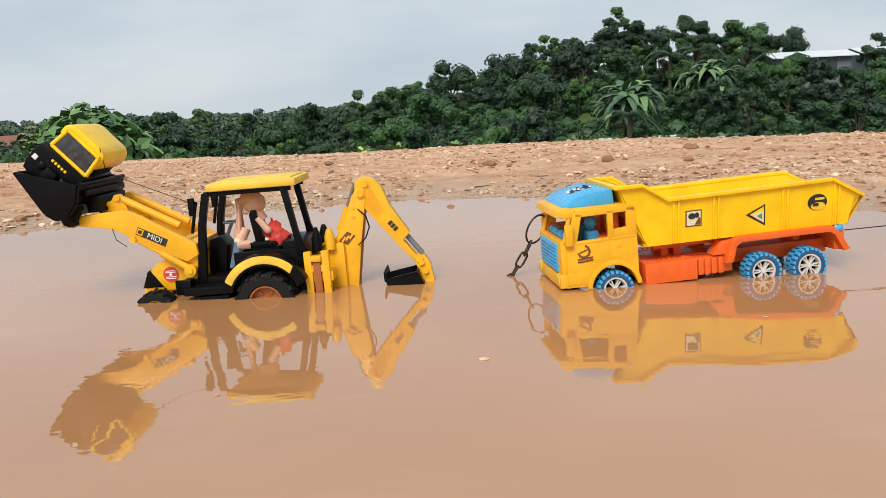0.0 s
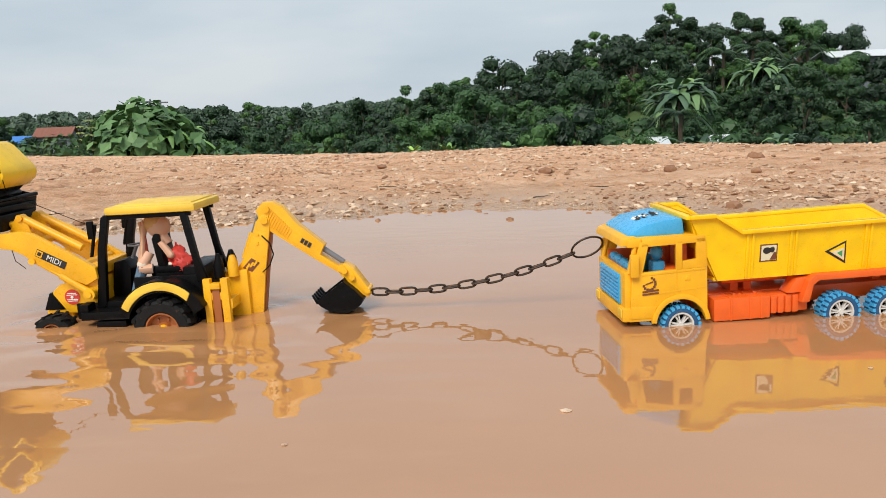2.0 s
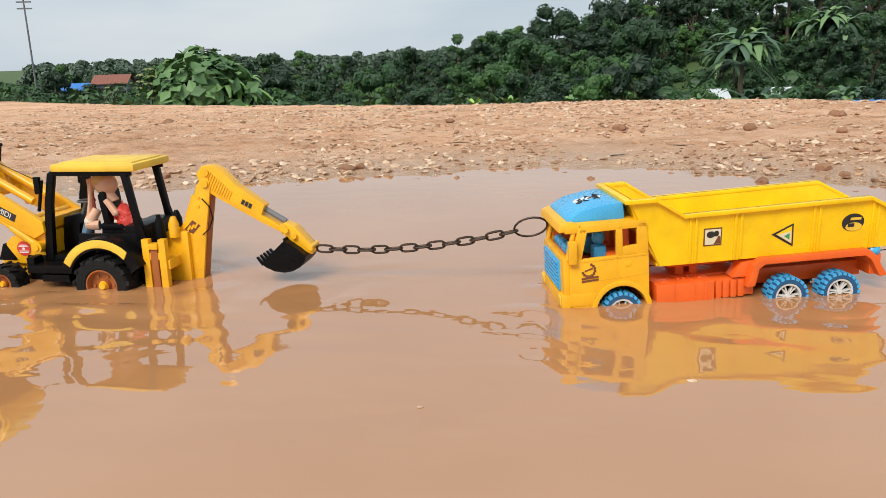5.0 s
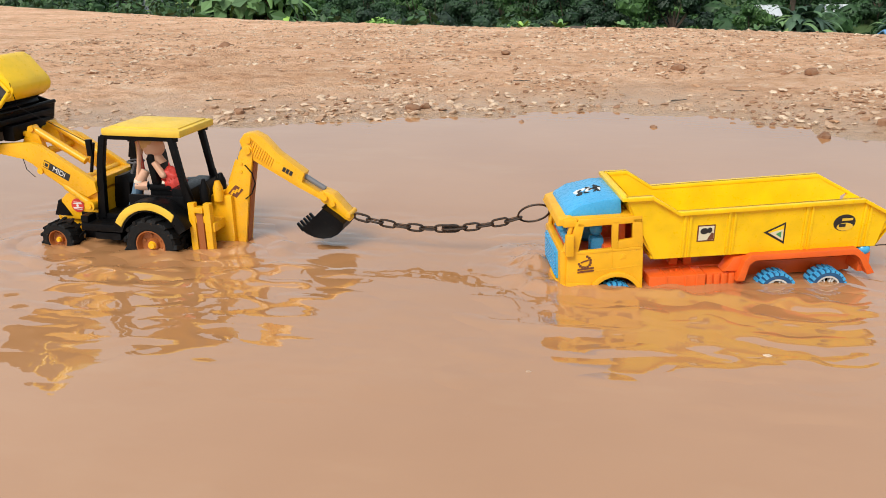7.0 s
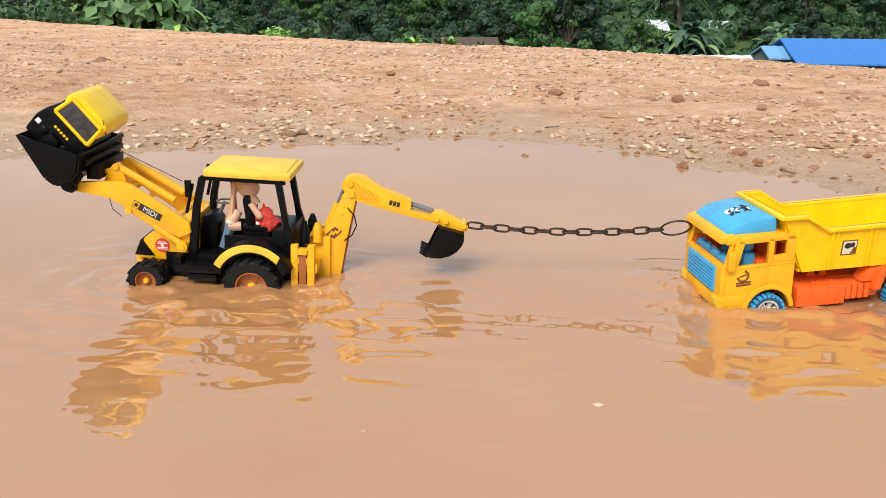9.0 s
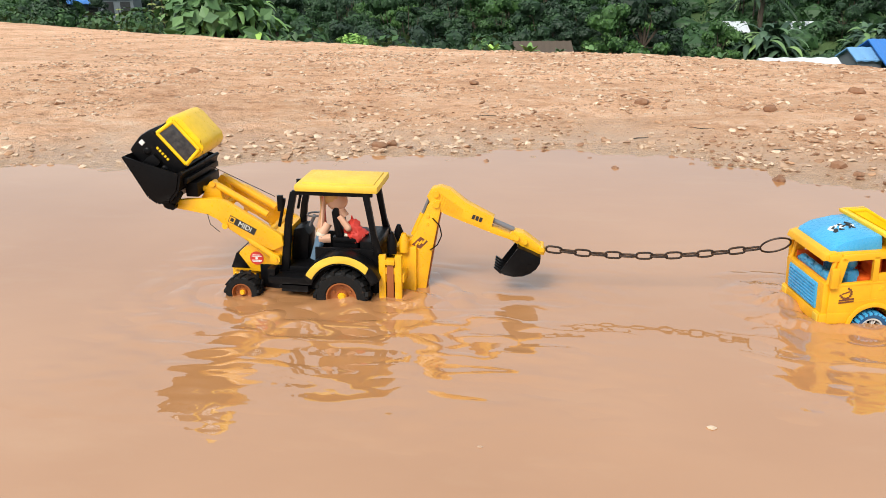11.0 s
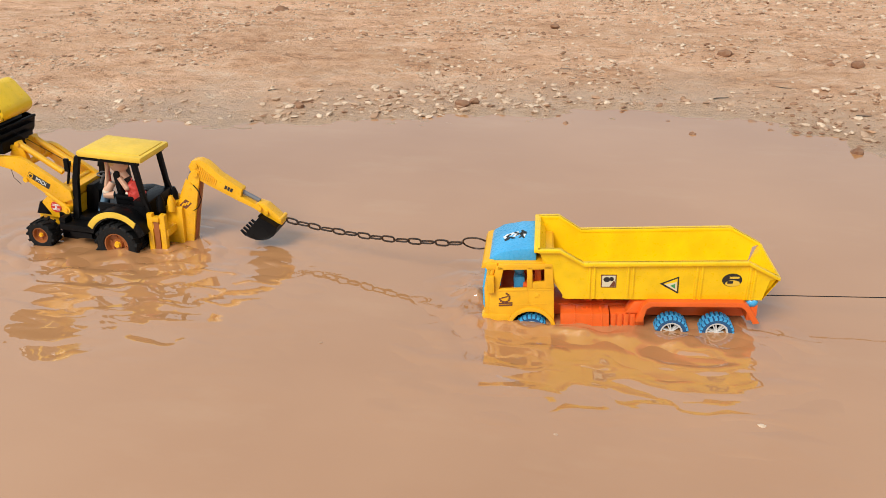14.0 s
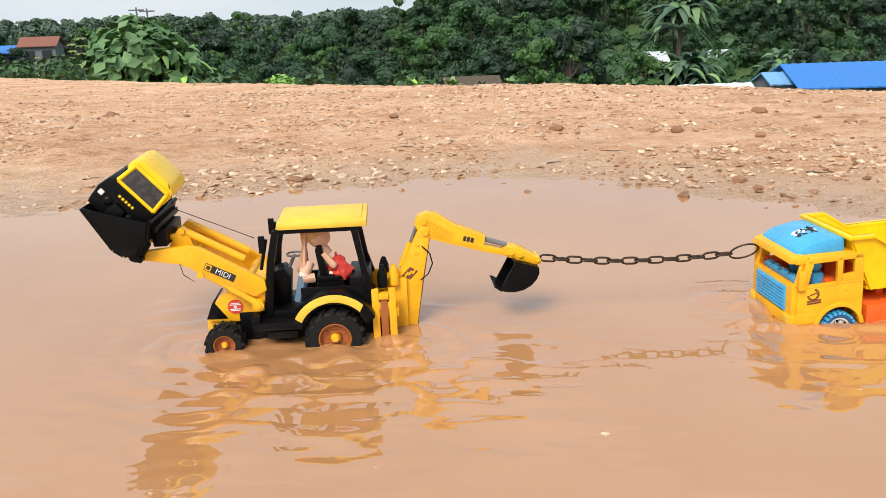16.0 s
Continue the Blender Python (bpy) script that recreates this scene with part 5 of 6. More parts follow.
def make_rickshaw():
    """A toy three-wheeled taxi lying tilted in the loader bucket. Height runs along z, width along x, length along y."""
    top = thing("toy_rickshaw", "black and yellow toy auto rickshaw lying tilted in the loader bucket", "toy rickshaw")
    bm = bmesh.new()
    prism(bm, [(-0.036, -0.008), (-0.037, 0.006), (-0.031, 0.015), (-0.019, 0.0190), (0.028, 0.0190), (0.038, 0.014), (0.043, 0.004), (0.042, -0.016)], -0.056, 0.046, 0.007)
    roof = part("canopy", bm, LEMON, top, "lemon yellow canopy")
    bm = bmesh.new()
    for a, b in (((-0.027, 0.006), (0.035, 0.006)), ((-0.031, -0.030), (0.039, -0.030)), ((-0.027, 0.006), (-0.031, -0.030)), ((0.035, 0.006), (0.039, -0.030))):
        rod(bm, (a[0], -0.0565, a[1]), (b[0], -0.0565, b[1]), 0.0036, 10)
    part("window_frame", bm, LEMON, top)
    bm = bmesh.new()
    box(bm, -0.030, 0.037, -0.0580, -0.052, -0.029, 0.005, 0.001)
    part("windscreen", bm, SMOKED, top, "dusty smoked windscreen")
    bm = bmesh.new()
    prism(bm, [(-0.043, -0.032), (-0.047, -0.056), (-0.042, -0.088), (0.042, -0.088), (0.047, -0.056), (0.043, -0.032)], -0.062, 0.050, 0.006)
    box(bm, -0.036, 0.036, -0.050, 0.048, -0.034, -0.002, 0.002)
    body = part("body", bm, BLACK, top)
    bm = bmesh.new()
    for k in range(5):
        box(bm, -0.014 + 0.0062 * k, -0.0102 + 0.0062 * k, -0.0632, -0.0618, -0.0478, -0.0438, 0)
    part("marking", bm, LEMON, body)
    bm = bmesh.new()
    box(bm, -0.040, -0.032, -0.0634, -0.0615, -0.064, -0.056, 0.0005)
    part("sticker", bm, WHITE, body)
    for x in (-0.020, 0.020):
        bm = bmesh.new()
        ball(bm, (x, -0.0615, -0.064), 0.0075, (1, 0.5, 1), 14)
        part("headlight", bm, BLACK, body)
    bm = bmesh.new()
    prism(bm, [(-0.012, -0.070), (-0.009, -0.056), (0.009, -0.056), (0.012, -0.070), (0.010, -0.088), (-0.010, -0.088)], -0.070, -0.058, 0.003)
    part("front_fender", bm, BLACK, body)
    for x0, x1 in ((0.000, 0.010), (0.018, 0.022)):
        bm = bmesh.new()
        rod(bm, (x0, -0.050, 0.0178), (x1, 0.040, 0.0178), 0.0007, 6)
        part("cord", bm, BLACK, top, "thin dark cord over the canopy")
    for x, y in ((-0.036, 0.03), (0.036, 0.03), (0, -0.05)):
        bm = bmesh.new()
        m = pose(x, y, -0.086, 0, 0, 90)
        prism(bm, disc_poly(0, 0, 0.014, n=18), -0.006, 0.006, 0.002)
        bmesh.ops.transform(bm, matrix=m, verts=bm.verts)
        part("wheel", bm, RUBBER, top)
    return top


DOLL = make_doll()
RICKSHAW = make_rickshaw()
IN_BUCKET = pose(-0.0945 * TOY, -0.001, 0.2535 * TOY, 0, 49.5, 2)
for ob in (DIGGER, DOLL, RICKSHAW):
    ob.scale = (TOY, TOY, TOY)


# ---- the toy lorry ----
def flare(z):
    return 0.0565 + (z - 0.053) * 0.11


def make_lorry():
    top = thing("toy_dump_truck", "yellow, orange and blue plastic toy dump truck standing in muddy water", "toy truck")
    B = lambda: bmesh.new()
    # cab sides with the wheel arch cut out
    for s in (-1, 1):
        y = s * 0.066
        bm = B()
        low = [(-0.078, 0.006), (-0.0405, 0.006)] + arc(-0.006, -0.001, 0.0345, 168, 12, 16) + [(0.0325, 0.006), (0.032, 0.078), (-0.074, 0.074)]
        prism(bm, low, y - 0.003, y + 0.003, 0.0008)
        prism(bm, [(-0.074, 0.072), (-0.059, 0.074), (-0.050, 0.114), (-0.062, 0.118)], y - 0.003, y + 0.003, 0.0008)
        prism(bm, [(-0.012, 0.072), (-0.003, 0.074), (-0.003, 0.116), (-0.012, 0.116)], y - 0.003, y + 0.003, 0.0008)
        prism(bm, [(0.0165, 0.074), (0.032, 0.074), (0.030, 0.118), (0.0165, 0.118)], y - 0.003, y + 0.003, 0.0008)
        prism(bm, [(-0.003, 0.074), (0.017, 0.076), (0.017, 0.089), (-0.003, 0.087)], y - 0.003, y + 0.003, 0.0006)
        prism(bm, [(-0.062, 0.110), (0.031, 0.112), (0.029, 0.122), (-0.058, 0.121)], y - 0.003, y + 0.003, 0.0012)
        side = part("cab_side", bm, CABYELLOW, top)
        bm = B()
        prism(bm, arc(-0.006, -0.001, 0.035, 175, 5, 18) + arc(-0.006, -0.001, 0.042, 5, 175, 18), s * 0.069 - 0.003, s * 0.069 + 0.003, 0.001)
        part("wheel_arch", bm, CABYELLOW, side)
        bm = B()
        prism(bm, [(-0.077, 0.010), (-0.046, 0.010), (-0.040, 0.026), (-0.076, 0.028)], s * 0.0685 - 0.0015, s * 0.0685 + 0.0015, 0.0008)
        prism(bm, [(-0.060, 0.070), (0.031, 0.073), (0.031, 0.0765), (-0.060, 0.0735)], s * 0.0685 - 0.001, s * 0.0685 + 0.001, 0.0005)
        prism(bm, [(-0.012, 0.048), (-0.0105, 0.048), (-0.0105, 0.110), (-0.012, 0.110)], s * 0.0685 - 0.001, s * 0.0685 + 0.001, 0)
        prism(bm, [(-0.052, 0.042), (0.030, 0.048), (0.030, 0.0498), (-0.052, 0.0438)], s * 0.0685 - 0.0008, s * 0.0685 + 0.0008, 0)
        prism(bm, [(0.000, 0.060), (0.008, 0.0605), (0.008, 0.067), (0.003, 0.068)], s * 0.0688 - 0.0012, s * 0.0688 + 0.0012, 0.0005)
        part("door_trim", bm, CABYELLOW, side)
        bm = B()
        box(bm, -0.078, -0.066, s * 0.073 - 0.004, s * 0.073 + 0.004, 0.070, 0.102, 0.0025)
        rod(bm, (-0.066, s * 0.066, 0.098), (-0.070, s * 0.072, 0.100), 0.002, 8)
        part("mirror", bm, CABYELLOW, top)
        # door print: an unreadable emblem over dark bars
        bm = B()
        for k in range(10):
            a = radians(200 + 25 * k)
            plate_at(bm, [(-0.050 + 0.0085 * math.cos(a) + dx, 0.059 + 0.0085 * math.sin(a) + dz) for dx, dz in ((-0.0016, -0.0016), (0.0016, -0.0016), (0.0016, 0.0016), (-0.0016, 0.0016))], y + s * 0.0031, s * 0.0006)
        plate_at(bm, [(-0.0555, 0.0570), (-0.0445, 0.0605), (-0.0445, 0.0625), (-0.0555, 0.0590)], y + s * 0.0031, s * 0.0006)
        for z in (0.0425, 0.0465):
            plate_at(bm, [(-0.060, z), (-0.037, z + 0.0016), (-0.037, z + 0.0040), (-0.060, z + 0.0024)], y + s * 0.0031, s * 0.0009)
        part("door_print", bm, BROWNINK, side, "dark unreadable print", smooth=False)
    # front
    bm = B()
    box(bm, -0.084, -0.074, -0.066, 0.066, 0.008, 0.076, 0.003)
    box(bm, -0.080, -0.060, -0.068, 0.068, 0.110, 0.122, 0.003)
    box(bm, -0.088, -0.070, -0.069, 0.069, 0.006, 0.026, 0.003)
    front = part("cab_front", bm, CABYELLOW, top)
    bm = B()
    box(bm, -0.0868, -0.082, -0.048, 0.048, 0.028, 0.070, 0.0012)
    for k in range(7):
        box(bm, -0.0885, -0.086, -0.045, 0.045, 0.0315 + 0.0055 * k, 0.0345 + 0.0055 * k, 0.0004)
    part("grille", bm, BLUE, front, "blue slatted grille")
    for s in (-1, 1):
        bm = B()
        box(bm, -0.0895, -0.084, s * 0.057 - 0.008, s * 0.057 + 0.008, 0.012, 0.024, 0.001)
        part("headlight", bm, ROOFYELLOW, front)
    for s in (-1, 1):
        bm = B()
        rod(bm, (-0.077, s * 0.064, 0.074), (-0.066, s * 0.063, 0.118), 0.0035, 10)
        part("windscreen_pillar", bm, CABYELLOW, front)
    bm = B()
    box(bm, -0.076, 0.030, -0.064, 0.064, 0.116, 0.1235, 0.003)
    prism(bm, [(-0.088, 0.112), (-0.084, 0.122), (-0.070, 0.126), (-0.060, 0.122), (-0.062, 0.113)], -0.066, 0.066, 0.002)
    part("cab_roof", bm, CABYELLOW, top)
    bm = B()
    box(bm, 0.027, 0.032, -0.064, 0.064, 0.010, 0.120, 0.001)
    part("cab_back", bm, CABYELLOW, top)
    bm = B()
    box(bm, 0.0235, 0.0265, -0.0615, 0.0615, 0.052, 0.114, 0.001)
    box(bm, -0.070, 0.0232, 0.0590, 0.0622, 0.052, 0.086, 0.001)
    part("cab_lining", bm, ORANGE, top, "orange lining inside the cab")
    bm = B()
    box(bm, -0.070, 0.0268, -0.060, 0.060, 0.045, 0.056, 0.002)
    box(bm, -0.074, -0.058, -0.060, 0.060, 0.055, 0.074, 0.003)
    part("cab_floor", bm, ORANGE, top)
    for s in (-1, 1):
        bm = B()
        box(bm, -0.020, 0.008, s * 0.030 - 0.020, s * 0.030 + 0.020, 0.056, 0.074, 0.004)
        box(bm, 0.000, 0.012, s * 0.030 - 0.020, s * 0.030 + 0.020, 0.070, 0.108, 0.004)
        part("seat", bm, ORANGE, top, "orange moulded cab seat")
        # blue driver figure: blocky body with a round head
        bm = B()
        box(bm, -0.036, -0.016, s * 0.030 - 0.011, s * 0.030 + 0.011, 0.056, 0.084, 0.006)
        ball(bm, (-0.026, s * 0.030, 0.094), 0.0095, (1, 1, 1.1), 12)
        part("moulded_figure", bm, BLUE, top, "blue moulded driver figure in the cab")
    bm = B()
    box(bm, -0.072, -0.056, -0.055, 0.055, 0.072, 0.080, 0.003)
    for y in (-0.035, -0.01, 0.02, 0.042):
        ball(bm, (-0.066, y, 0.080), 0.007, (1, 1.4, 0.8), 8)
    part("dashboard", bm, BLUE, top)
    # roof deflector
    bm = B()
    prism(bm, [(-0.076, 0.122), (-0.072, 0.129), (-0.054, 0.139), (-0.020, 0.145), (0.002, 0.1455), (0.004, 0.122)], -0.059, 0.059, 0.006)
    df = part("roof_deflector", bm, BLUE, top, "sky blue roof deflector")
    bm = B()
    rng = random.Random(4)
    for k in range(14):
        u, v = rng.uniform(-0.019, 0.019), rng.uniform(-0.014, 0.014)
        m = pose(-0.034 + u, v, 0.1427 + 0.17 * u, 0, -10, rng.uniform(0, 180))
        box(bm, -0.0055, 0.0055, -0.0016, 0.0016, -0.001, 0.0008, 0, m)
    part("print", bm, INK, df, "dark unreadable print", smooth=False)
    bm = B()
    for k in range(9):
        u, v = rng.uniform(-0.016, 0.016), rng.uniform(-0.012, 0.012)
        m = pose(-0.034 + u, v, 0.1424 + 0.17 * u, 0, -10, rng.uniform(0, 180))
        box(bm, -0.0050, 0.0050, -0.0022, 0.0022, -0.001, 0.0008, 0, m)
    part("print_ground", bm, WHITE, df, "white ground of the print", smooth=False)
    # frame, tanks, rear wings
    bm = B()
    box(bm, 0.026, 0.350, -0.030, 0.030, 0.006, 0.028, 0.002)
    box(bm, 0.345, 0.362, -0.060, 0.060, 0.014, 0.044, 0.003)
    part("frame", bm, ORANGE, top)
    for s in (-1, 1):
        bm = B()
        box(bm, 0.043, 0.124, s * 0.050 - 0.016, s * 0.050 + 0.016, -0.004, 0.028, 0.002)
        for x in (0.066, 0.094, 0.110):
            box(bm, x, x + 0.003, s * 0.0505 - 0.0165, s * 0.0505 + 0.0165, -0.004, 0.029, 0.0005)
        for x in (0.08, 0.088, 0.110):
            rod(bm, (x, s * 0.046, 0.026), (x, s * 0.046, 0.030), 0.002, 8)
        part("tank", bm, ORANGE, top, "orange side tank")
        bm = B()
        for k in range(4):
            box(bm, 0.127 + 0.0105 * k, 0.1355 + 0.0105 * k, s * 0.048 - 0.014, s * 0.048 + 0.014, 0.0, 0.025, 0.002)
        box(bm, 0.126, 0.182, s * 0.046 - 0.012, s * 0.046 + 0.012, 0.001, 0.026, 0.001)
        part("air_filter", bm, ORANGE, top)
        bm = B()
        prism(bm, [(0.166, 0.016), (0.176, 0.046), (0.186, 0.0545), (0.336, 0.0545), (0.346, 0.046), (0.364, 0.016), (0.354, 0.014), (0.340, 0.040), (0.332, 0.0455), (0.192, 0.0455), (0.184, 0.040), (0.178, 0.016)], s * 0.056 - 0.016, s * 0.056 + 0.016, 0.001)
        prism(bm, [(0.150, 0.028), (0.176, 0.028), (0.180, 0.050), (0.164, 0.048)], s * 0.05 - 0.012, s * 0.05 + 0.012, 0.001)
        part("rear_wing", bm, ORANGE, top)
        bm = B()
        ball(bm, (0.352, s * 0.055, 0.047), 0.0085, (1.2, 1, 1), 14)
        part("rear_lamp", bm, BLUE, top, "blue rounded rear lamp")
    bm = B()
    for x in (0.085, 0.105, 0.30):
        box(bm, x, x + 0.012, -0.022, 0.022, 0.026, 0.056, 0.001)
    rod(bm, (0.07, -0.026, 0.044), (0.30, -0.026, 0.044), 0.004, 10)
    part("tipper_mount", bm, ORANGE, top)
    # tipper body
    rim = [(0.006, 0.150), (0.042, 0.150), (0.080, 0.1245), (0.337, 0.1275), (0.388, 0.098)]
    outline = [(0.050, 0.053), (0.366, 0.053), (0.374, 0.092)] + rim[::-1]
    bed = new("tipper_body")
    bed.parent = top
    bed["label"] = "lemon yellow ribbed tipper body"
    for s in (-1, 1):
        bm = B()
        prism(bm, outline, 0, s * 0.004, 0)
        for v in bm.verts:
            v.co.y += s * flare(v.co.z)
        panel = part("side_panel", bm, LEMON, bed)
        for x in (0.088, 0.150, 0.258, 0.340):
            for dx in (0, 0.008):
                bm = B()
                prism(bm, [(x + dx, 0.054), (x + dx + 0.0035, 0.054), (x + dx + 0.0035, 0.120), (x + dx, 0.120)], s * 0.003, s * 0.0062, 0.0004)
                for v in bm.verts:
                    v.co.y += s * flare(v.co.z)
                part("rib", bm, LEMON, panel)
        bm = B()
        for (a, b) in zip(rim, rim[1:]):
            prism(bm, [a, b, (b[0], b[1] - 0.0055), (a[0], a[1] - 0.0055)], -s * 0.001, s * 0.0100, 0.0008)
        for v in bm.verts:
            v.co.y += s * flare(v.co.z)
        part("rim", bm, LEMON, bed)
        # stickers
        f = lambda z: s * (flare(z) + 0.0042)

        def sticker(name, poly, mat, lift, parent):
            bmx = B()
            prism(bmx, poly, 0, s * 0.0004, 0)
            for v in bmx.verts:
                v.co.y += s * (flare(v.co.z) + 0.0042 + lift)
            return part(name, bmx, mat, parent, smooth=False)
        sq = lambda cx, cz, w, h: [(cx - w, cz - h), (cx + w, cz - h), (cx + w, cz + h), (cx - w, cz + h)]
        a = sticker("square_sticker", sq(0.121, 0.089, 0.0125, 0.0125), BROWNINK, 0, bed)
        a["label"] = "square brown sticker with a white mark"
        sticker("mark", sq(0.121, 0.089, 0.0107, 0.0107), PALE, 0.0005, a)
        sticker("mark", disc_poly(0.118, 0.0925, 0.0058, 0.0048, 10), INK, 0.001, a)
        sticker("mark", disc_poly(0.1255, 0.0935, 0.0036, 0.0042, 10), INK, 0.001, a)
        sticker("mark", [(0.1225, 0.0790), (0.1312, 0.0790), (0.1312, 0.0890), (0.1285, 0.0900)], BROWNINK, 0.0012, a)
        b = sticker("triangle_sticker", [(0.2025, 0.0845), (0.2325, 0.0985), (0.2335, 0.0650)], INK, 0, bed)
        b["label"] = "black and green triangle sticker"
        sticker("mark", [(0.2085, 0.0845), (0.2303, 0.0948), (0.2311, 0.0695)], LEMON, 0.0005, b)
        sticker("mark", [(0.2105, 0.0835), (0.2296, 0.0880), (0.2303, 0.0708)], PALE, 0.001, b)
        sticker("mark", [(0.2195, 0.0815), (0.2270, 0.0850), (0.2275, 0.0755)], GREENINK, 0.0014, b)
        c = sticker("round_sticker", disc_poly(0.3155, 0.0920, 0.0155, 0.0125), INK, 0, bed)
        c["label"] = "round dark sticker with pale bars"
        sticker("mark", disc_poly(0.3165, 0.0860, 0.0115, 0.0060, 14), ROOFYELLOW, 0.0005, c)
        sticker("mark", sq(0.3125, 0.0885, 0.0045, 0.0024), INK, 0.001, c)
        sticker("mark", sq(0.3185, 0.0972, 0.0075, 0.0018), ROOFYELLOW, 0.001, c)
    bm = B()
    for (a, b) in (((0.050, 0.053), (0.022, 0.100)), ((0.022, 0.100), (0.006, 0.150))):
        vs = []
        for (x, z) in (a, b):
            for sgn in (-1, 1):
                vs.append(bm.verts.new((x, sgn * flare(z), z)))
                vs.append(bm.verts.new((x + 0.004, sgn * flare(z), z + 0.001)))
        for q in ((0, 2, 6, 4), (1, 3, 7, 5), (0, 1, 5, 4), (2, 3, 7, 6)):
            bm.faces.new([vs[i] for i in q])
    box(bm, 0.000, 0.010, -flare(0.15) - 0.008, flare(0.15) + 0.008, 0.1445, 0.150, 0.001)
    part("front_panel", bm, LEMON, bed)
    bm = B()
    box(bm, 0.046, 0.366, -0.056, 0.056, 0.052, 0.057, 0.001)
    vs = [bm.verts.new(p) for p in ((0.364, -0.056, 0.053), (0.364, 0.056, 0.053), (0.386, 0.066, 0.098), (0.386, -0.066, 0.098), (0.368, -0.056, 0.051), (0.368, 0.056, 0.051), (0.390, 0.066, 0.096), (0.390, -0.066, 0.096))]
    for q in ((0, 1, 2, 3), (7, 6, 5, 4), (0, 4, 5, 1), (3, 2, 6, 7)):
        bm.faces.new([vs[i] for i in q])
    part("bed_floor", bm, LEMON, bed)
    wheels = []
    for s in (-1, 1):
        for x in (-0.006, 0.2255, 0.2985):
            wheels.append((spoke_wheel("wheel", top, x, s * 0.060, -0.003, 0.0278, 0.024, s), 0.0278, s))
    return top, wheels


LORRY, LORRY_WHEELS = make_lorry()
LORRY.scale = (LORRY_SIZE, LORRY_SIZE, LORRY_SIZE)


# ---- chain, cord, wakes ----
LINKS = 14
PITCH = 0.0224


def make_links():
    out = []
    bm = bmesh.new()
    ring(bm, Matrix.Identity(4), 0.0131, 0.0057, 0.0019, 24, 8, 0.62)
    first = part("chain_link", bm, STEEL)
    tagged(first, "rusty dark steel chain link of the tow chain", "chain link", "tow chain links")
    out.append(first)
    for k in range(LINKS - 1):
        out.append(copy_thing(first, Matrix.Identity(4)))
    bm = bmesh.new()
    ring(bm, Matrix.Identity(4), 0.0245, 0.0200, 0.0016, 32, 8)
    hoop = part("tow_ring", bm, STEEL)
    tagged(hoop, "dark thin steel ring hooked on the truck's windscreen pillar", "ring")
    return out, hoop


CHAIN, HOOP = make_links()


def make_cord():
    bm = bmesh.new()
    for k in range(24):
        a, b = 0.36 + 0.1 * k, 0.36 + 0.1 * (k + 1)
        sag = lambda x: 0.030 - 0.012 * math.sin((x - 0.36) * 1.3)
        rod(bm, (a, 0, sag(a)), (b, 0, sag(b)), 0.0008, 5, caps=False)
    ob = part("pull_cord", bm, BLACK)
    return tagged(ob, "thin dark cord stretched from the truck's rear over the water", "cord")


CORD = make_cord()


def make_tie():
    bm = bmesh.new()
    for a, b in (((0.060, -0.052, 0.152), (-0.060, -0.050, 0.206)), ((-0.060, -0.050, 0.206), (-0.062, -0.056, 0.246)), ((-0.060, -0.06, 0.118), (-0.056, -0.061, 0.100)), ((-0.056, -0.061, 0.100), (-0.040, -0.063, 0.088))):
        rod(bm, a, b, 0.0006, 5, caps=False)
    ob = part("tie_string", bm, BLACK)
    return tagged(ob, "thin dark string tying the rickshaw to the digger cab", "string")


TIE = make_tie()
TIE.scale = (TOY, TOY, TOY)


def make_wake(name, label, x0, x1, y0, y1, seed, tall, sources, chop, base, humps=()):
    """A patch of rippled muddy water round a thing that ploughs through it."""
    nx, ny = 170, 130
    verts = []
    for j in range(ny + 1):
        for i in range(nx + 1):
            u, v = i / nx, j / ny
            x, y = x0 + (x1 - x0) * u, y0 + (y1 - y0) * v
            fade = step(0, 0.34, min(u, 1 - u, v, 1 - v))
            z = 0
            near = min(math.hypot(x - s[0], y - s[1]) for s in sources)
            bend = 3.0 * noise.noise((x * 5, y * 7, seed))
            for sx, sy, amp, wave in sources:
                r = math.hypot((x - sx), (y - sy) * 1.3)
                z += amp * math.sin(r * wave + bend) * math.exp(-r * 6.5)
            z += (0.16 + 0.6 * math.exp(-near * 8)) * (1.2 * noise.noise((x * 7, y * 19, seed + 3)) + chop * noise.noise((x * 15, y * 46, seed)) + 0.4 * chop * noise.noise((x * 34, y * 80, seed + 5)))
            z *= tall
            for hx, hy, wx, wy, h in humps:
                k = math.exp(-((x - hx) / wx) ** 2 - ((y - hy) / wy) ** 2)
                z += h * k * (0.75 + 0.5 * noise.noise((x * 60, y * 60, seed + 7)))
            verts.append((x, y, z * fade - 0.003 * (1 - fade) ** 2 + base * fade))
    w = nx + 1
    faces = [(j * w + i, j * w + i + 1, (j + 1) * w + i + 1, (j + 1) * w + i) for j in range(ny) for i in range(nx)]
    me = bpy.data.meshes.new(name)
    me.from_pydata(verts, [], faces)
    me.materials.append(WATER)
    me.shade_smooth()
    return tagged(new(name, me), label, "water", kind="structure")


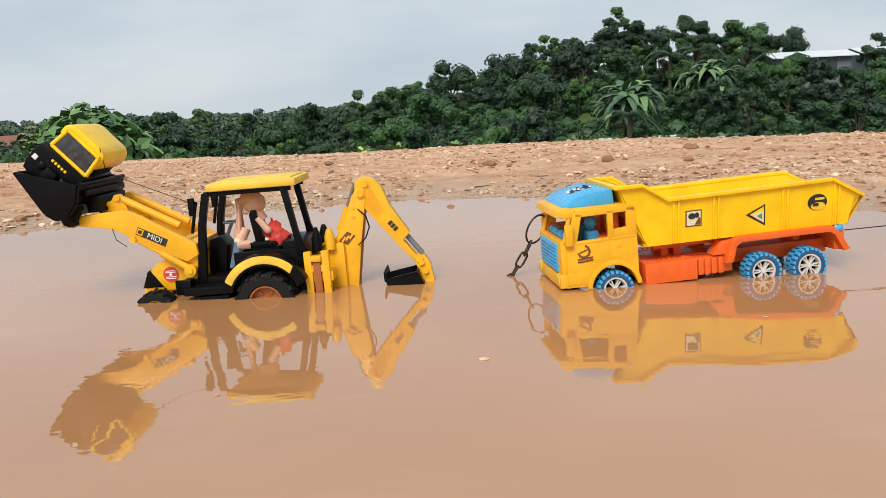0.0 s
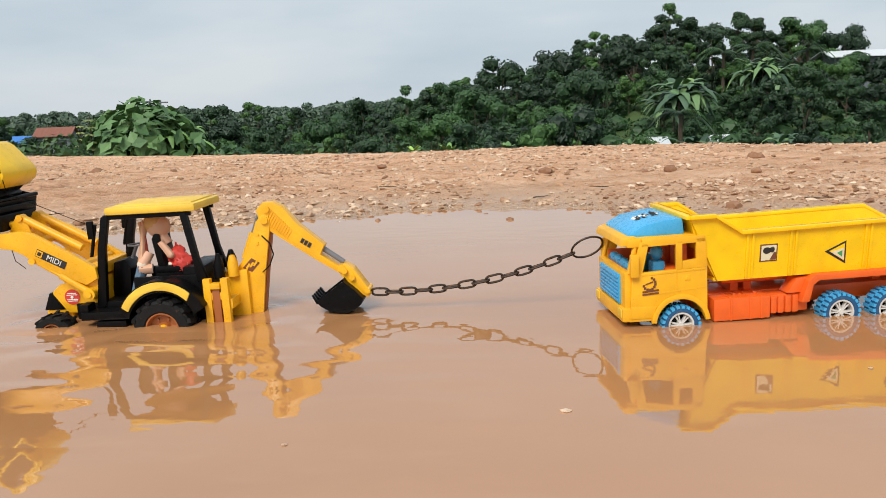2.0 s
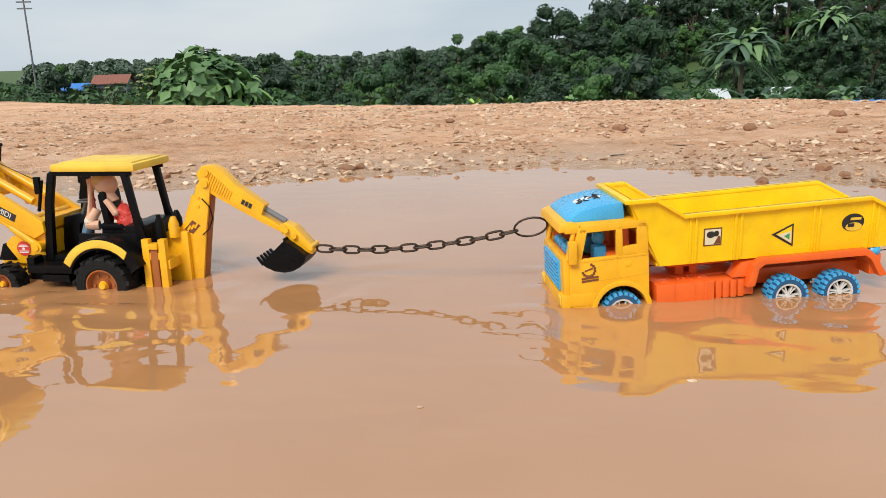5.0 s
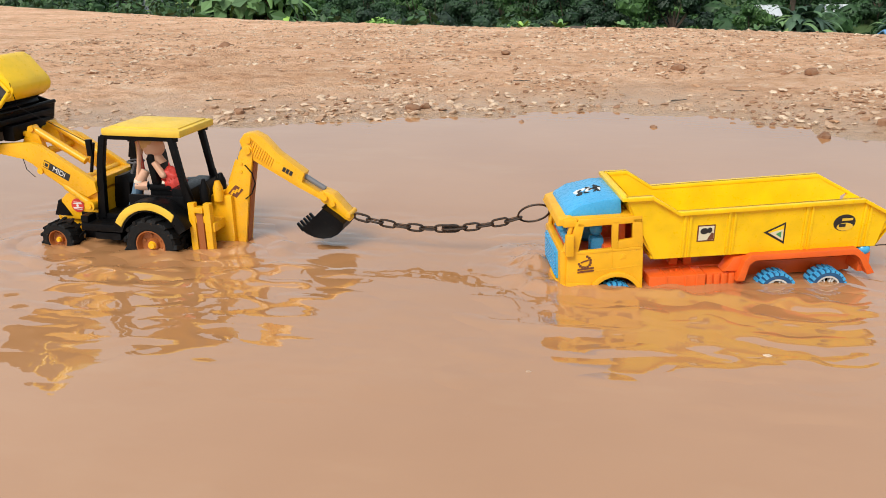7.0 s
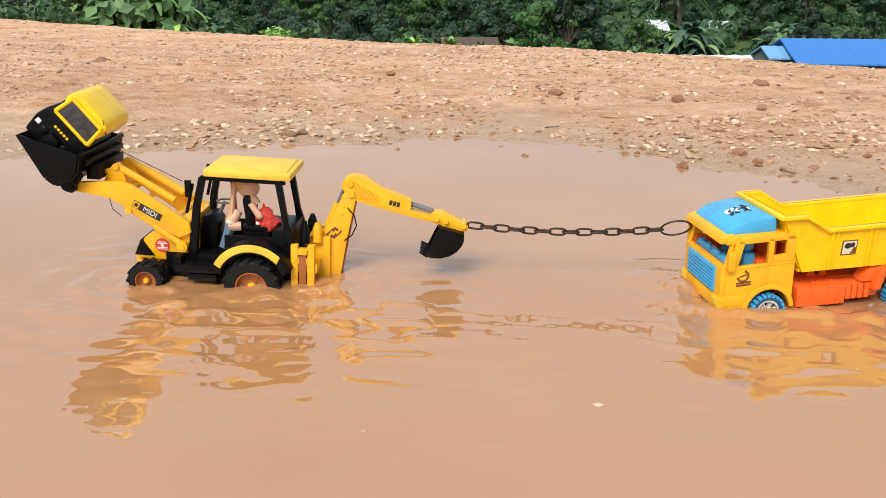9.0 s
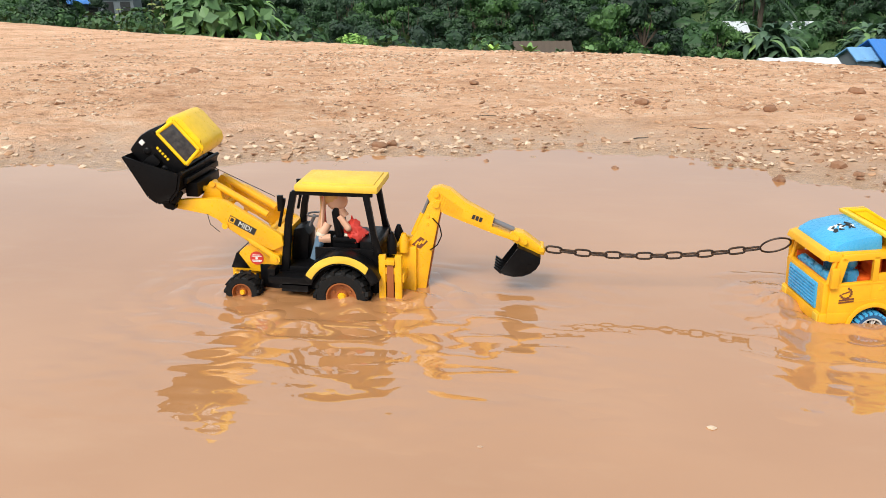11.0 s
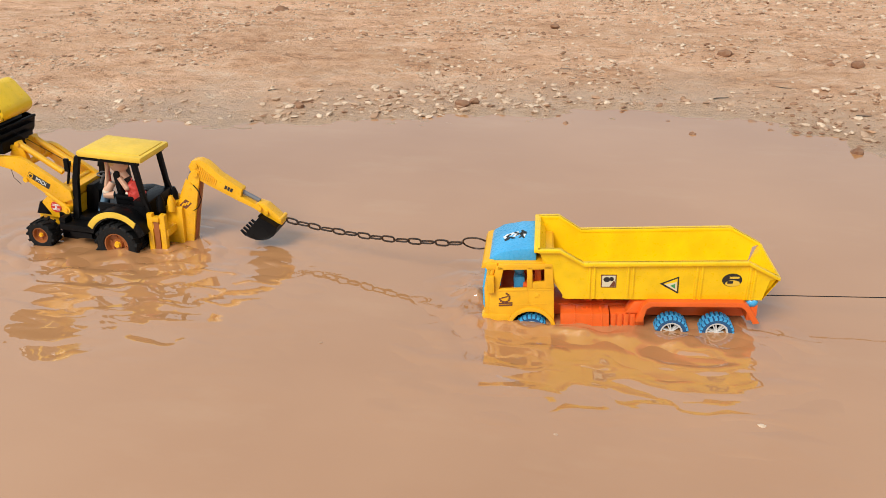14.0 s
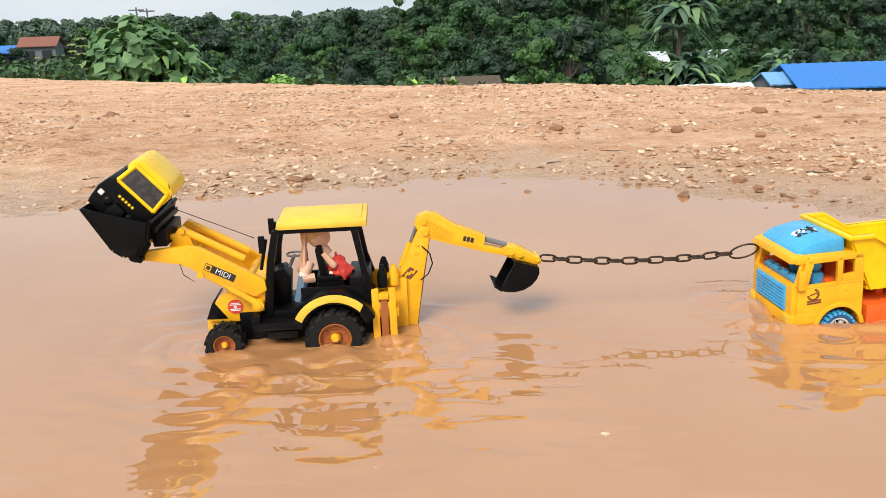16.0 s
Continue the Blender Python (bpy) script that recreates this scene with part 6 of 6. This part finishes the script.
DIGGER_WAKE = make_wake("water_wake", "gently rippled muddy water round the toy digger", -0.40, 0.98, -0.70, 0.40, 3, 0.0040, [(0.0, -0.06, 0.55, 55), (0.18, -0.07, 0.6, 50), (0.27, 0.0, 0.4, 60), (0.47, 0.0, 0.12, 45)], 0.12, 0.0008)
LORRY_WAKE = make_wake("water_wake", "gently rippled muddy water round the toy dump truck", -0.34, 0.60, -0.60, 0.34, 8, 0.0034, [(-0.09, 0.0, 0.8, 50), (0.0, -0.06, 0.4, 60), (0.26, -0.06, 0.4, 55)], 0.12, 0.0008)
DIGGER_CHOP = make_wake("water_churn", "choppy churned muddy water at the toy digger's wheels", -0.46, 0.92, -0.66, 0.34, 13, 0.0052, [(0.0, -0.08, 0.7, 80), (0.18, -0.09, 0.8, 70), (0.28, -0.05, 0.6, 90), (0.42, -0.10, 0.3, 75)], 1.1, 0.0014, [(-0.050, -0.05, 0.022, 0.05, 0.005), (0.285, -0.07, 0.05, 0.03, 0.005)])
LORRY_CHOP = make_wake("water_churn", "choppy churned muddy water at the toy truck's nose", -0.36, 0.62, -0.52, 0.30, 18, 0.0046, [(-0.10, 0.0, 1.0, 75), (0.0, -0.08, 0.5, 85), (0.26, -0.08, 0.6, 80)], 0.9, 0.0012, [(-0.112, 0.0, 0.030, 0.065, 0.024), (-0.150, 0.03, 0.035, 0.07, 0.008), (-0.075, -0.088, 0.06, 0.016, 0.009), (0.10, -0.078, 0.12, 0.014, 0.006)])


SAG = [(0, 0.075), (0.6, 0.072), (1.1, 0.050), (1.5, 0.024), (2, 0.022), (3, 0.018), (4, 0.013), (6.5, 0.022), (7, 0.027), (7.5, 0.013), (8, 0.017), (8.3, 0.040), (8.5, 0.056), (8.7, 0.045), (9, 0.011), (11.5, 0.020), (12, 0.022), (12.5, 0.013), (13, 0.011), (14, 0.016), (15, 0.015), (15.3, 0.035), (15.5, 0.070), (15.7, 0.035), (16, 0.012)]


def make_twigs():
    rng = random.Random(4)
    first = None
    for x, y, a, n in [(0.62, 2.35, 20, 0.07), (0.95, 2.22, -12, 0.06), (0.22, 2.5, 8, 0.05), (-1.25, 2.3, 30, 0.05), (0.42, 2.62, -25, 0.08), (-0.3, 2.75, 12, 0.06), (1.15, 2.6, 35, 0.07), (-0.9, 2.9, -40, 0.05)]:
        bm = bmesh.new()
        p = Vector((-n / 2, 0, 0))
        for k in range(4):
            q = p + Vector((n / 4, rng.uniform(-0.006, 0.006), rng.uniform(-0.001, 0.002)))
            rod(bm, p, q, 0.0022 - 0.0003 * k, 6, 0.0019 - 0.0003 * k)
            p = q
        ob = part("twig", bm, BARK)
        ob.matrix_basis = pose(x, y, max(height(x, y), 0) + 0.002, 0, 0, a)
        tagged(ob, "thin dark dry twig lying on the wet mud", "twig", "twigs on the mud")
    for x, y, s in [(0.17, 0.78, 0.006), (-0.10, 0.70, 0.003), (0.75, 0.62, 0.005), (-0.5, 0.85, 0.003), (0.52, 0.9, 0.003)]:
        bm = pebble_mesh(int(x * 100) + 90, 0.3)
        bmesh.ops.scale(bm, vec=(s, s, s), verts=bm.verts)
        ob = part("leaf_scrap", bm, PEBBLE)
        ob.location = (x, y, 0.0006)
        tagged(ob, "tiny pale scrap floating on muddy water", "scrap", "scraps on the water")


make_twigs()


def sag_points(a, b, length, n, drop):
    """Points at even steps along a chain of a length hung between a and b."""
    a, b = Vector(a), Vector(b)
    fine = []
    for k in range(201):
        u = k / 200
        p = a.lerp(b, u)
        p.z = max(p.z - 4 * drop * u * (1 - u), -0.030)
        fine.append(p)
    run = [0]
    for p, q in zip(fine, fine[1:]):
        run.append(run[-1] + (q - p).length)
    out = []
    for k in range(n):
        # spare links gather at the middle, under water
        way, half = length * k / (n - 1), run[-1] / 2
        if length <= run[-1]:
            want = run[-1] * k / (n - 1)
        else:
            want = min(way, half) if way < length / 2 else max(run[-1] - (length - way), half)
        j = next((i for i in range(200) if run[i + 1] >= want), 199)
        f = (want - run[j]) / max(1e-9, run[j + 1] - run[j])
        out.append(fine[j].lerp(fine[j + 1], f))
    return out


def dipper_angles(t):
    tau = glide(DIGGER_ROWS, t)[5]
    a = tau - 0.27 * max(0, 0.45 * (tau - 12)) / 1.12
    return a, a + max(0, 0.45 * (a - 12))


def dipper_end(t):
    a, c = dipper_angles(t)
    ex = PIVOT[0] + STICK * math.cos(radians(a)) - 0.004 * math.sin(radians(a))
    ez = PIVOT[1] - STICK * math.sin(radians(a)) - 0.004 * math.cos(radians(a))
    return a, c, ex, ez


def motions():
    dig = {t: rig(DIGGER_ROWS, t) for t in TENTHS}
    lor = {t: rig(TRUCK_ROWS, t) for t in TENTHS}
    walk(DIGGER, [(t, dig[t]) for t in TENTHS])
    walk(LORRY, [(t, lor[t]) for t in TENTHS])
    walk(DOLL, [(t, dig[t]) for t in TENTHS])
    walk(TIE, [(t, dig[t]) for t in TENTHS])
    walk(RICKSHAW, [(t, dig[t] @ IN_BUCKET) for t in TENTHS])
    walk(CORD, [(t, lor[t]) for t in TENTHS])
    walk(DIPPER, [(t, pose(PIVOT[0], 0, PIVOT[1], 0, dipper_angles(t)[0], 0)) for t in TENTHS])
    scoop = []
    for t in TENTHS:
        a, c, ex, ez = dipper_end(t)
        scoop.append((t, pose(ex, 0, ez, 0, c, 0)))
    walk(SCOOP, scoop)
    # wheels roll with the way travelled
    frames = [n / 30 for n in range(481)]
    for rows, wheels in ((DIGGER_ROWS, DIGGER_WHEELS), (TRUCK_ROWS, LORRY_WHEELS)):
        xs = [glide(rows, t)[0] for t in frames]
        for wheel, r, s in wheels:
            rest = wheel.matrix_basis.copy()
            walk(wheel, [(t, rest @ pose(0, 0, 0, 0, -s * math.degrees((x - xs[0]) / r), 0)) for t, x in zip(frames, xs)])
    # chain
    tracks = [[] for _ in range(LINKS)]
    hoops = []
    for t in TENTHS:
        a, c, ex, ez = dipper_end(t)
        tip = dig[t] @ (TOY * Vector((ex + 0.060 * math.cos(radians(c)), 0, ez - 0.060 * math.sin(radians(c)))))
        hook = lor[t] @ (LORRY_SIZE * Vector((-0.079, 0.060, 0.100)))
        pts = sag_points(tip, hook, LINKS * PITCH + 0.046, 60, glide(SAG, t)[0])
        total = LINKS * PITCH + 0.046
        for k in range(LINKS):
            u0, u1 = k * PITCH / total * 59, (k + 1) * PITCH / total * 59
            p, q = pts[int(round(u0))], pts[min(59, int(round(u1)))]
            way = (q - p).normalized() if (q - p).length > 0.004 else (hook - tip).normalized()
            tracks[k].append((t, Matrix.Translation((p + q) / 2) @ way.to_track_quat("X", "Z").to_matrix().to_4x4() @ pose(0, 0, 0, 8 + 82 * (k % 2), 0, 0)))
        p, q = pts[int(round(LINKS * PITCH / total * 59))], pts[59]
        way = (q - p).normalized()
        hoops.append((t, Matrix.Translation((p + q) / 2) @ way.to_track_quat("X", "Z").to_matrix().to_4x4() @ pose(0, 0, 0, 38, 0, 0)))
    for ob, rows in zip(CHAIN, tracks):
        walk(ob, rows)
    walk(HOOP, hoops)
    # wakes rise once the things move
    for ob, rows, start in ((DIGGER_WAKE, DIGGER_ROWS, 0.9), (LORRY_WAKE, TRUCK_ROWS, 1.8), (DIGGER_CHOP, DIGGER_ROWS, 5.4), (LORRY_CHOP, TRUCK_ROWS, 5.4)):
        keys = []
        for t in TENTHS:
            x, y = glide(rows, t)[:2]
            keys.append((t, pose(x, y, -0.026 * (1 - step(start, start + 0.9, t)))))
        walk(ob, keys)


motions()
